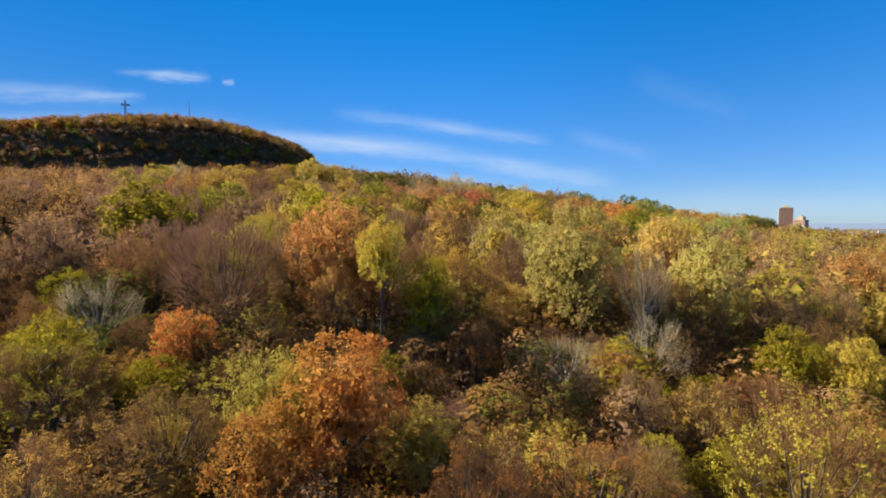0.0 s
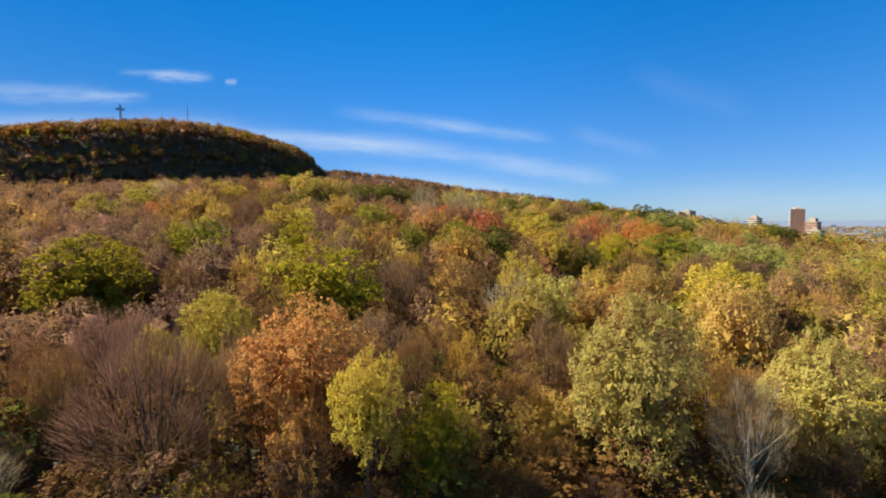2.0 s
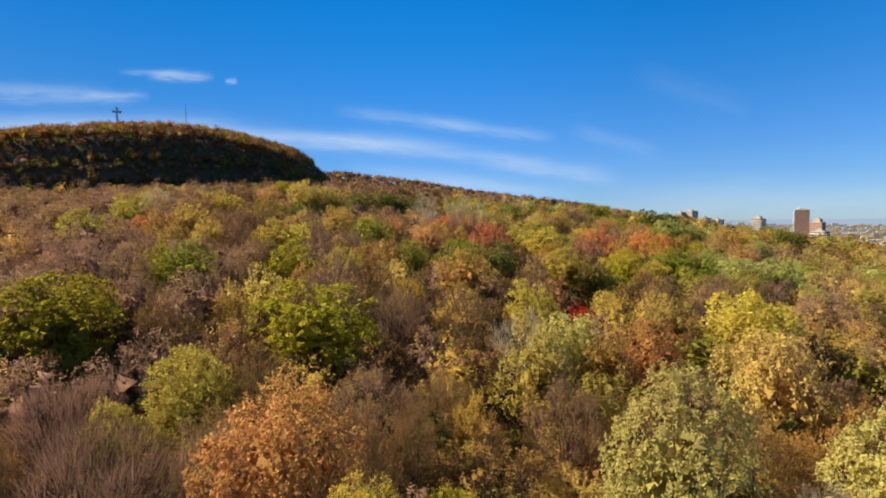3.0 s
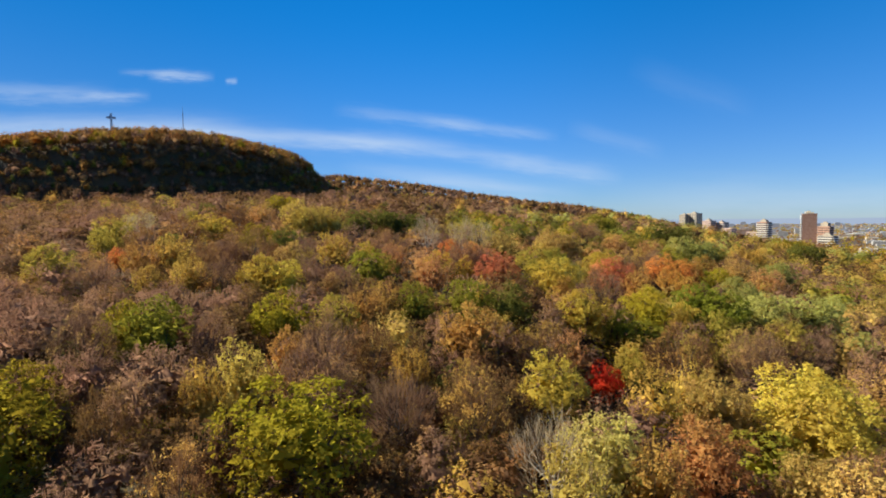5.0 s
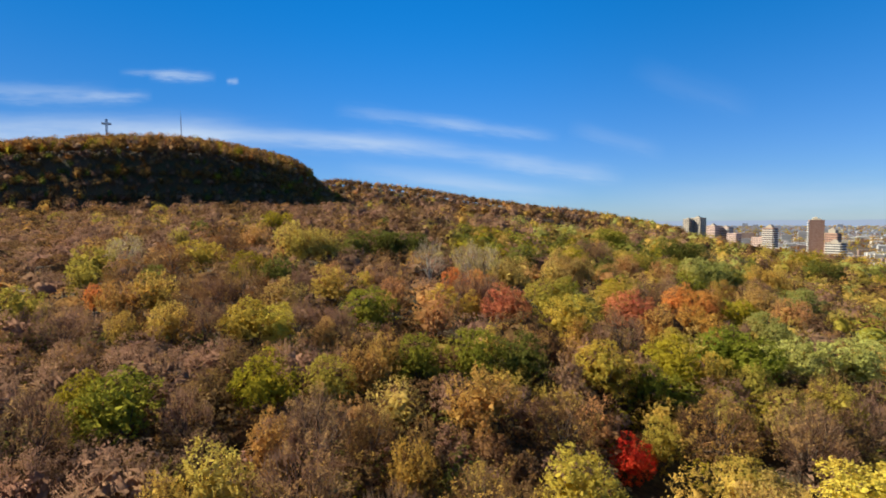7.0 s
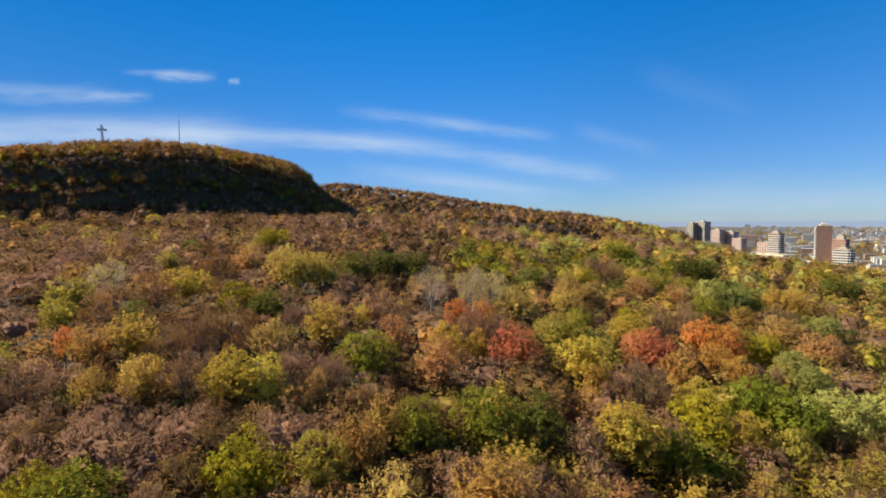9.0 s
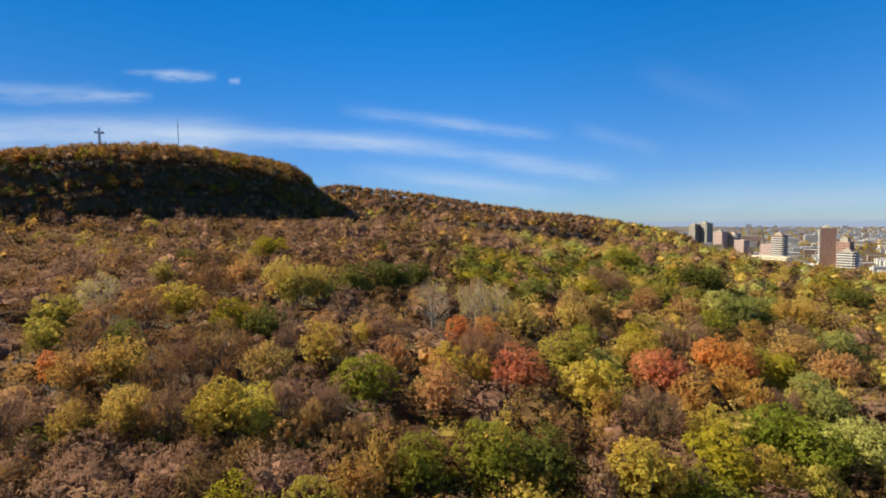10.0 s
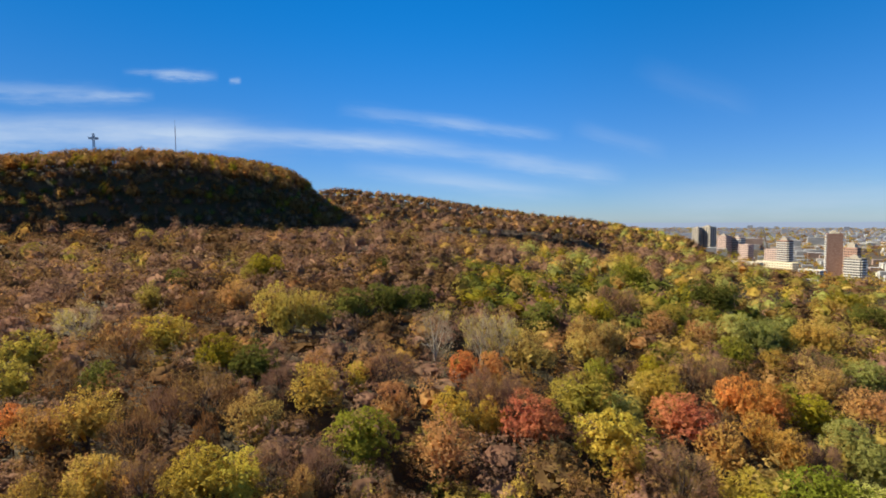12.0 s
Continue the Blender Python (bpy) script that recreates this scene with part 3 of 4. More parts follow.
stand(
    ("OT", 31.1, 58.0, 10.6, 3.1), ("LT", 7.3, 62.0, 13.7, 4.2), ("T", 28.0, 62.0, 14.5, 4.7), ("BT", -22.5, 65.8, 10.6, 3.1),
    ("LO", -40.2, 67.2, 13.4, 6.3), ("OT", 15.8, 69.5, 11.0, 3.4), ("PB", 34.4, 70.0, 11.4, 4.1), ("LG", -14.9, 71.2, 13.6, 6.6),
    ("W", 7.5, 71.5, 12.4, 5.1), ("T", 29.7, 71.5, 10.3, 2.7), ("TS", 12.1, 72.8, 11.7, 4.2), ("B", -33.3, 73.3, 10.6, 3.0),
    ("PO", 22.2, 74.0, 11.5, 4.1), ("LO", -43.2, 76.0, 11.4, 4.0), ("YL", 38.3, 76.3, 10.5, 3.0), ("M", -6.8, 79.0, 11.9, 4.5),
)
stand(
    ("BT", 1.4, 79.8, 11.4, 4.0), ("YL", 37.8, 80.0, 13.0, 5.7), ("YT", -28.0, 80.9, 10.1, 2.4), ("PB", -16.4, 83.5, 12.5, 5.3),
    ("LT", -24.6, 83.7, 11.3, 3.9), ("T", 29.3, 84.0, 11.7, 4.4), ("BT", 0.8, 84.9, 11.4, 4.0), ("PT", 27.6, 85.5, 10.6, 3.6),
    ("YL", 39.8, 86.3, 13.1, 6.0), ("YL", 10.6, 87.3, 11.9, 4.5), ("YO", -6.3, 88.7, 10.7, 3.1), ("PB", -47.6, 90.4, 11.6, 4.1),
    ("OT", -22.1, 91.7, 10.6, 3.0), ("PB", -17.8, 94.2, 12.3, 5.1), ("B", -11.3, 94.7, 11.3, 3.8), ("PB", -33.8, 96.2, 10.9, 3.3),
)
stand(
    ("G", -41.8, 96.4, 12.2, 5.0), ("LO", -47.3, 97.9, 10.9, 3.4), ("PB", 43.9, 100.0, 12.1, 4.9), ("OT", 2.0, 102.4, 12.7, 5.5),
    ("BT", 12.8, 102.7, 12.4, 5.1), ("PB", 44.6, 103.4, 11.8, 4.4), ("BT", 33.4, 103.7, 12.7, 5.6), ("K", 22.3, 104.0, 8.6, 3.4),
    ("LG", -27.5, 104.7, 12.2, 4.9), ("L", 27.0, 105.4, 10.5, 2.9), ("L", -19.7, 107.7, 11.2, 3.8), ("BO", 25.4, 108.0, 6.3, 2.4),
    ("M", 57.6, 109.2, 11.5, 4.0), ("OT", -15.3, 112.4, 11.3, 3.8), ("L", 56.1, 112.4, 11.8, 4.4), ("G", -7.5, 118.2, 11.7, 4.3),
)
stand(
    ("G", 29.8, 118.2, 10.5, 3.0), ("Y", 23.4, 119.7, 13.0, 5.8), ("PB", -68.0, 120.9, 12.1, 4.7), ("G", 1.9, 121.2, 12.4, 5.2),
    ("YT", -58.0, 121.3, 10.8, 3.1), ("D", 10.2, 122.2, 12.1, 4.8), ("Y", 44.1, 124.2, 11.1, 3.7), ("YT", -52.1, 125.1, 11.4, 4.0),
    ("PB", -46.1, 125.8, 11.8, 4.4), ("LG", 37.6, 126.2, 12.5, 5.3), ("L", -81.0, 126.9, 12.3, 5.1), ("Y", -39.4, 127.8, 12.3, 4.9),
    ("YL", -34.1, 128.3, 11.6, 4.2), ("PT", -25.1, 128.8, 10.0, 2.3), ("PB", -30.4, 131.3, 11.4, 4.0), ("GB", 55.6, 131.7, 12.8, 5.6),
)
stand(
    ("M", -23.7, 132.6, 11.2, 3.7), ("S", 76.2, 133.9, 13.3, 6.3), ("S", 66.7, 134.4, 12.6, 5.5), ("YL", 41.7, 135.3, 11.7, 4.2),
    ("GB", 52.9, 136.1, 12.9, 5.5), ("OT", -68.9, 136.6, 11.5, 4.1), ("B", -54.1, 136.6, 12.4, 5.2), ("PB", 31.6, 136.8, 13.3, 6.0),
    ("P", -5.4, 138.8, 13.4, 6.2), ("BO", -43.9, 139.3, 10.4, 2.7), ("YT", -63.5, 139.6, 12.6, 5.4), ("G", -18.7, 139.8, 13.1, 5.8),
    ("OR", -76.5, 140.1, 9.8, 2.0), ("OT", 24.5, 140.3, 10.5, 2.9), ("T", -37.4, 142.8, 12.4, 5.1), ("M", -53.1, 145.1, 12.2, 4.8),
)
stand(
    ("YL", 24.1, 146.1, 13.9, 6.8), ("M", 61.0, 147.6, 11.9, 4.4), ("OT", 44.4, 148.1, 12.3, 5.0), ("B", -48.8, 148.3, 14.1, 7.0),
    ("S", 71.6, 148.6, 11.5, 4.0), ("BO", -42.9, 150.1, 10.8, 3.3), ("YO", 57.4, 150.3, 11.5, 4.1), ("R", 10.6, 150.8, 13.5, 6.4),
    ("L", -87.0, 151.8, 11.6, 4.1), ("Y", 2.9, 152.3, 10.9, 3.4), ("BO", -78.2, 152.3, 12.3, 4.9), ("Y", -3.9, 152.6, 11.8, 4.4),
    ("P", -15.2, 153.1, 12.1, 4.7), ("D", -72.5, 154.8, 11.0, 3.5), ("YT", -30.3, 155.3, 13.1, 5.9), ("PB", 5.2, 155.7, 13.2, 4.0),
)
stand(
    ("YO", 55.7, 155.8, 11.8, 4.3), ("R", 41.1, 156.1, 13.9, 6.8), ("S", 73.4, 156.8, 12.2, 4.9), ("M", -38.8, 157.8, 11.3, 3.9),
    ("PB", 1.6, 158.6, 13.9, 4.4), ("S", 29.5, 158.8, 11.8, 4.5), ("PB", 8.4, 159.3, 13.2, 4.3), ("L", 22.9, 161.6, 13.9, 6.9),
    ("L", -93.6, 164.1, 13.0, 5.9), ("YL", -24.3, 164.6, 10.3, 2.7), ("D", -46.2, 165.1, 12.6, 5.3), ("P", -32.9, 165.1, 11.8, 4.4),
    ("O", 63.1, 166.0, 13.8, 4.5), ("LG", 74.5, 167.3, 12.6, 5.5), ("BO", -75.3, 167.6, 13.8, 6.7), ("PB", -17.5, 168.1, 13.2, 6.1),
)
stand(
    ("LO", -55.0, 168.3, 12.7, 5.5), ("O", 59.1, 169.1, 14.5, 4.9), ("O", 66.6, 169.9, 13.8, 4.8), ("Y", 43.0, 170.8, 13.4, 6.3),
    ("OR", -1.0, 172.6, 11.6, 4.1), ("P", 92.5, 174.3, 13.0, 5.8), ("PO", 5.4, 174.8, 11.4, 3.9), ("Y", -71.5, 176.3, 13.7, 6.6),
    ("G", 31.2, 177.8, 11.4, 4.0), ("T", 14.9, 180.8, 13.8, 6.8), ("PB", 59.9, 181.7, 13.0, 3.9), ("WL", -97.0, 182.3, 13.4, 6.2),
    ("PT", 88.6, 183.8, 13.3, 6.3), ("W", -8.0, 184.0, 17.5, 6.2), ("PB", 56.4, 184.6, 13.7, 4.3), ("PB", 63.0, 185.3, 13.0, 4.2),
)
stand(
    ("LG", 46.6, 186.1, 11.0, 3.6), ("WL", 3.5, 187.0, 17.0, 5.6), ("WL", 9.5, 189.0, 16.5, 5.0), ("LT", -46.3, 189.9, 15.8, 5.9),
    ("T", 30.6, 190.6, 13.0, 5.9), ("BO", -72.2, 193.8, 13.8, 6.8), ("LT", -51.6, 194.2, 16.6, 6.5), ("LT", -41.7, 195.2, 15.8, 6.3),
    ("S", 111.7, 197.1, 13.3, 6.2), ("PT", 38.4, 198.9, 13.8, 4.5), ("YO", 86.2, 199.6, 12.3, 5.1), ("PB", 98.4, 200.1, 13.7, 6.7),
    ("PT", 34.4, 202.2, 14.5, 5.0), ("PT", 42.0, 203.0, 13.8, 4.8), ("G", 78.3, 205.3, 12.9, 5.8), ("LT", -94.9, 208.1, 11.9, 4.6),
)
stand(
    ("D", -33.5, 208.8, 13.4, 6.3), ("P", -69.6, 211.1, 12.7, 5.6), ("D", -23.2, 214.5, 13.0, 4.0), ("D", 24.7, 214.8, 13.6, 6.6),
    ("D", -26.7, 217.3, 13.7, 4.4), ("D", -20.0, 218.0, 13.0, 4.3), ("S", 96.0, 220.0, 15.5, 5.7), ("P", 76.8, 220.3, 13.0, 5.9),
    ("S", 90.9, 224.1, 16.3, 6.3), ("P", 65.0, 224.8, 12.8, 5.6), ("S", 100.5, 225.1, 15.5, 6.1), ("D", -14.0, 225.8, 12.0, 4.7),
    ("L", 105.2, 226.1, 13.2, 6.1), ("YT", 122.2, 227.2, 14.3, 4.9), ("YT", 117.9, 230.7, 15.1, 5.4), ("YT", 126.0, 231.6, 14.3, 5.2),
)
stand(
    ("LO", 47.7, 232.6, 12.9, 5.9), ("D", -100.4, 232.6, 11.3, 3.9), ("L", 76.9, 240.8, 12.8, 5.7), ("PB", 59.3, 243.6, 14.1, 4.7),
    ("L", -79.4, 243.8, 10.7, 3.1), ("L", 90.5, 245.3, 12.0, 4.7), ("PB", 55.1, 246.9, 14.8, 5.2), ("LO", -75.0, 247.5, 13.0, 3.9),
    ("PB", 63.0, 247.8, 14.1, 5.1), ("LO", -78.5, 250.3, 13.7, 4.3), ("LO", -72.0, 251.0, 13.0, 4.2), ("D", 109.7, 269.5, 17.0, 6.8),
    ("D", 177.0, 269.9, 15.1, 5.4), ("D", -32.2, 270.6, 11.2, 3.8), ("D", 172.1, 273.8, 15.9, 6.0), ("D", 103.6, 274.3, 17.9, 7.5),
)
stand(
    ("D", 181.2, 274.8, 15.1, 5.8), ("D", 115.0, 275.5, 17.0, 7.3), ("YT", 169.4, 287.2, 13.0, 4.0), ("YT", 165.8, 290.1, 13.7, 4.5),
    ("YT", 172.6, 290.8, 13.0, 4.3), ("LO", 186.9, 296.0, 14.9, 5.3), ("LO", 182.1, 299.8, 15.7, 5.9), ("G", 85.8, 300.7, 15.1, 5.4),
    ("LO", 191.1, 300.8, 14.9, 5.7), ("G", 81.0, 304.6, 15.9, 6.0), ("G", 90.1, 305.5, 15.1, 5.8), ("L", -224.3, 318.6, 13.7, 6.6),
    ("Y", -208.4, 327.6, 11.6, 4.3), ("L", -201.0, 377.6, 12.9, 5.8),
)

# the rest of the forest: loosely packed crowns of uneven size
MIXES = {
    "west": "M M M M M M B B B B PB PB PB PB P BO BO BO OT",
    "east": "L L T T T YT YT S G B B PB PB PB BT BT P M M LT LT PT",
    "middle": "B B B M M M PB PB PB OT YT T BT BT P LT",
    # hill and cliff lean on the darkened browns, which deepen their shade
    "hill": "HB HB HK HK HK HK HK M B HM LO",
    "cliff": "HK HK HM HB D M M",
    "ridge": "M M M M PB PB PB B B B B BT BO P LT OT",
    "dark": "D D D LO LO D G LO HT",
    "far_east": "LT LT T T T YT YT S S BT BT B B M PB PB D OT LO L",
    "thicket": "B B BO BO BL BT M M LT LO B PB OT W LT BL",
}
MIXES = {k: v.split() for k, v in MIXES.items()}


def mix_at(x, y, rng):
    if hill(x, y) > 8:
        return MIXES["cliff" if slope(x, y) > 0.85 else "hill"]
    if 225 < y < 300 and 0 < x < 120 and rng.random() < 0.65:
        return MIXES["dark"]
    if y > 235 and x < (40 if y < 420 else 150 + 0.1 * y):
        return MIXES["ridge"]
    if y < 42:
        return MIXES["thicket"]
    if y > 210 and x > 28:
        return MIXES["far_east"]
    return MIXES["west"] if x < -18 else MIXES["east"] if x > 28 else MIXES["middle"]


rng = np.random.default_rng(5)
CELL = 8.0
cells = {}
for x, y, r in PLANTED:
    cells.setdefault((int(x // CELL), int(y // CELL)), []).append((x, y, r))


def room_for(x, y, r, tight):
    i, j = int(x // CELL), int(y // CELL)
    for a in (-2, -1, 0, 1, 2):
        for b in (-2, -1, 0, 1, 2):
            for qx, qy, qr in cells.get((i + a, j + b), ()):
                if (qx - x) ** 2 + (qy - y) ** 2 < (tight * (qr + r)) ** 2:
                    return False
    return True


CLEARINGS = [(21.8, 98.5, 4.0), (21.0, 93.0, 2.5), (141, 524, 9.0), (142, 546, 13.0)]  # open ground before the scarlet tree and in the far hollow
spots = []
for n in range(20000):
    px, py, r = rng.uniform(-560, -120), rng.uniform(380, 640), rng.uniform(3.4, 5.8)
    if hill(px, py) > 6 and (py < 540 or px > -300) and room_for(px, py, r, 0.54):
        cells.setdefault((int(px // CELL), int(py // CELL)), []).append((px, py, r))
        spots.append((px, py, r))
for n in range(9000):
    px, py, r = rng.uniform(-560, -130), rng.uniform(400, 500), rng.uniform(2.2, 3.4)
    if hill(px, py) > 4 and room_for(px, py, r, 0.5) and slope(px, py) > 0.85:
        cells.setdefault((int(px // CELL), int(py // CELL)), []).append((px, py, r))
        spots.append((px, py, r))
for low, high, r_low, r_high, count in ((-60, 16, 2.0, 3.2, 900), (14, 46, 2.2, 3.9, 1800), (42, 130, 3.3, 5.8, 5200), (130, 300, 3.8, 6.8, 15000), (300, 1000, 4.8, 8.0, 46000)):
    ys = np.sqrt(rng.uniform(max(low, 0) ** 2, high ** 2, count)) if low > 0 else rng.uniform(low, high, count)
    xs = rng.uniform(-1, 1, count) * (0.98 * np.maximum(ys, 0) + 30)
    rs = rng.uniform(r_low, r_high, count)
    for px, py, r in zip(xs, ys, rs):
        if px > float(forest_edge(py)) + (70 if py < 640 else 6) + 8 * math.sin(py * 0.05) or px < -560:
            continue
        if py > 150 and abs(px) > 0.93 * py + 14 or py > 540 and px < -310 or py > 660 and px < -190 or py > 860 and px < -80 or py > 930:
            continue
        if any(math.hypot(px - a, py - b) < c + r for a, b, c in CLEARINGS):
            continue
        if not room_for(px, py, r, 0.58 if py < 300 else 0.71):
            continue
        cells.setdefault((int(px // CELL), int(py // CELL)), []).append((px, py, r))
        spots.append((px, py, r))
spots = np.array(spots)
heights = ground_z(spots[:, 0], spots[:, 1])

# the nearest are single trees, the rest joined by leaf colour
order = np.argsort(np.hypot(spots[:, 0] * 0.7, spots[:, 1] - 36) + np.where(spots[:, 1] < 14, 500, 0))
single = set(order[: 330 - len(PLANTED)].tolist())
FAR = {}


def far_tree(rng, kind, x, y, z, height, radius, level, closed=True):
    """Adds a joined tree: leaf sprays, twigs and a stem."""
    form, tone, twig, bark = KINDS[kind]
    tall = min(height / 12.3, 1.5 * radius / 4.6)
    w = rng.uniform(0, 6.28)
    c, s = math.cos(w), math.sin(w)
    turned = np.array(((c, s, 0), (-s, c, 0), (0, 0, 1)))
    size = np.array((radius / 4.6, radius / 4.6, tall))
    base = np.array((x, y, z + height - 12.3 * tall))
    for what, V, F, N in LIGHT[form, int(rng.integers(VARIANTS[form])), level]:
        if not closed and len(V) != 3 * len(F):
            continue
        FAR.setdefault((what, tone if what == "leaf" else twig), []).append((V @ turned * size + base, F, N @ turned / size))
    t = 0.2 + 0.1 * level
    ring = np.array([(t, 0), (-t * 0.5, t * 0.87), (-t * 0.5, -t * 0.87)])
    stem = np.concatenate([np.c_[ring, np.full(3, z - 0.5)], np.c_[ring * 0.4, np.full(3, z + height * 0.65)]]) + (x, y, 0)
    FAR.setdefault(("stem", bark), []).append((stem, np.array(((0, 1, 4), (0, 4, 3), (1, 2, 5), (1, 5, 4), (2, 0, 3), (2, 3, 5))), np.repeat(np.c_[ring, np.zeros(3)], 2, 0)))


named = np.array(PLANTED)
for i, (px, py, radius) in enumerate(spots):
    z = heights[i]
    kind = str(rng.choice(mix_at(px, py, rng)))
    height = rng.uniform(9.0, 12.0) if py > 44 else rng.uniform(5.0, 8.2)
    if hill(px, py) > 8:
        steep = slope(px, py) > 0.85
        height = rng.uniform(7, 10) if steep else rng.uniform(10, 14.5)
        radius = radius * (0.85 if steep else 1.0)
    # lower in front of the tall single trees
    if 14 < py < 250 and ((np.abs(named[:, 0] - px) < named[:, 2]) & (named[:, 1] > py) & (named[:, 1] < py + 13)).any():
        height *= 0.74
    if py > 280 and hill(px, py) <= 8:
        height = rng.uniform(8.0, 14.5) if px < float(forest_edge(py)) else rng.uniform(5.0, 8.0)
    if py < 17:
        height = min(height, 12.5 - 0.62 * max(py, 0) - z)
        if height < 2.5 or py > -12 and abs(px) < 9:
            continue
        radius = min(radius, height * 0.35)
    if i in single:
        plant(kind, float(px), float(py), float(height), float(radius))
    else:
        far_tree(rng, kind, px, py, z, height, radius, 3 if py < 132 else 0 if py < 215 else 1 if py < 520 else 2)

# low trees and saplings that close the gaps
rng = np.random.default_rng(9)
for n in range(900):
    py = 18 + 120 * rng.random() ** 0.7
    px = rng.uniform(-1, 1) * (0.97 * py + 12)
    if px < float(forest_edge(py)) and not any(math.hypot(px - a, py - b) < c + 3 for a, b, c in CLEARINGS):
        kind = str(rng.choice(["HK", "BO", "LO", "B", "LT", "BT", "HP", "B", "D", "PB"]))
        far_tree(rng, kind, px, py, float(ground_z(px, py)), rng.uniform(4.5, 7.5) * min(1, 0.4 + py / 75), rng.uniform(2.2, 3.8) * min(1, 0.5 + py / 90), 0 if py < 90 else 1, closed=False)

WORDS = {"leaf": "far autumn woods with ", "twig": "far leafless woods with %s twigs", "stem": "stems of the far woods, %s bark"}
for (what, tone), chunks in FAR.items():
    start = np.cumsum([0] + [len(c[0]) for c in chunks])
    V, F = np.concatenate([c[0] for c in chunks]), np.concatenate([c[1] + at for c, at in zip(chunks, start)])
    mat = LEAF[tone] if what == "leaf" else TWIG[tone] if what == "twig" else BARK[tone]
    ob = new({"leaf": "far_foliage", "twig": "far_twigs", "stem": "far_stems"}[what], mesh_of("far", V, F, mat))
    ob.data.polygons.foreach_set("use_smooth", np.ones(len(ob.data.polygons), bool))
    if what != "stem":
        ob.data.normals_split_custom_set_from_vertices(unit(np.concatenate([c[2] for c in chunks])).tolist())
    tagged(ob, WORDS["leaf"] + LEAVES[tone][1] if what == "leaf" else WORDS[what] % tone, "woods", kind="stuff")

# undergrowth between the near trees
rng = np.random.default_rng(21)
bushes = {"rust_brown": [], "olive": [], "tan_brown": [], "brown": []}
for n in range(1600):
    py = 6 + 95 * rng.random() ** 1.3
    px = rng.uniform(-1, 1) * (0.95 * py + 14)
    tone = str(rng.choice(list(bushes)))
    c = rng.normal(size=(4, 3)) * (0.7, 0.7, 0.3) + (0, 0, 0.7)
    V, F = leaf_sprays(rng, c, np.full(4, 0.7), 16, 0.24, corners=3, heart=(0, 0, 0.2))
    bushes[tone].append(V * rng.uniform(0.6, 1.5) + (px, py, float(ground_z(px, py))))
for tone, chunks in bushes.items():
    V = np.concatenate(chunks)
    ob = new("undergrowth", mesh_of("undergrowth", V, np.arange(len(V)).reshape(-1, 3), LEAF[tone]))
    tagged(ob, "low undergrowth with %s on the forest ground" % LEAVES[tone][1], "undergrowth", kind="stuff")


# ---- the hilltop cross and mast ----
def part(name, bm, mat, parent, label=""):
    """Links a bmesh as one mesh under a thing or under a part."""
    me = bpy.data.meshes.new(name)
    bm.to_mesh(me)
    bm.free()
    me.materials.append(mat)
    ob = new(name, me)
    ob.parent = parent
    if label:
        ob["label"] = label
    return ob


def bar(bm, a, b, w):
    """A square bar from a to b."""
    a, b = Vector(a), Vector(b)
    d = b - a
    m = Matrix.Translation((a + b) / 2) @ d.to_track_quat("Z", "Y").to_matrix().to_4x4() @ Matrix.Diagonal((w, w, d.length, 1))
    bmesh.ops.create_cube(bm, size=1.0, matrix=m)


def box(bm, x0, x1, y0, y1, z0, z1):
    m = Matrix.Translation(((x0 + x1) / 2, (y0 + y1) / 2, (z0 + z1) / 2)) @ Matrix.Diagonal((x1 - x0, y1 - y0, z1 - z0, 1))
    bmesh.ops.create_cube(bm, size=1.0, matrix=m)


def truss(bm, a, b, half, step, across, chord, brace):
    """A lattice beam of four chords from a to b, half its width, with crossed braces."""
    a, b = Vector(a), Vector(b)
    d = (b - a).normalized()
    p, q = Vector(across), d.cross(Vector(across))
    corners = [p * s * half + q * t * half for s, t in ((1, 1), (1, -1), (-1, -1), (-1, 1))]
    for c in corners:
        bar(bm, a + c, b + c, chord)
    n = max(1, round((b - a).length / step))
    for i in range(n):
        s, e = a + (b - a) * i / n, a + (b - a) * (i + 1) / n
        for k in range(4):
            c0, c1 = corners[k], corners[(k + 1) % 4]
            bar(bm, s + c0, e + c1, brace)
            bar(bm, s + c1, e + c0, brace)
            bar(bm, e + c0, e + c1, brace)


STEEL = rough_material("grey_steel", lin(96, 106, 122), lin(140, 150, 166), 2.0, 0.55, 0.1, 0.3)
WHITE_STEEL = rough_material("pale_steel", lin(150, 155, 165), lin(190, 195, 205), 2.0, 0.5, 0.1)
CONCRETE = rough_material("concrete", lin(150, 146, 138), lin(186, 182, 172), 0.5, 0.9, 0.2)

cx, cy = -303.0, 476.0
base = float(ground_z(cx, cy))
cross = new("hilltop_cross")
cross.location = (cx, cy, base)
cross.rotation_euler = (0, 0, radians(30))
top = 130.8 - base
bm = bmesh.new()
truss(bm, (0, 0, 0.4), (0, 0, top), 0.72, 1.8, (1, 0, 0), 0.3, 0.16)
part("upright", bm, STEEL, cross)
for s in (-1, 1):
    bm = bmesh.new()
    truss(bm, (s * 0.74, 0, top - 3.9), (s * 3.5, 0, top - 3.9), 0.66, 1.4, (0, 1, 0), 0.3, 0.16)
    part("arm", bm, STEEL, cross)
bm = bmesh.new()
box(bm, -2.2, 2.2, -2.2, 2.2, -1.5, 0.5)
part("footing", bm, CONCRETE, cross)
tagged(cross, "tall grey steel lattice cross on the wooded hilltop", "cross")

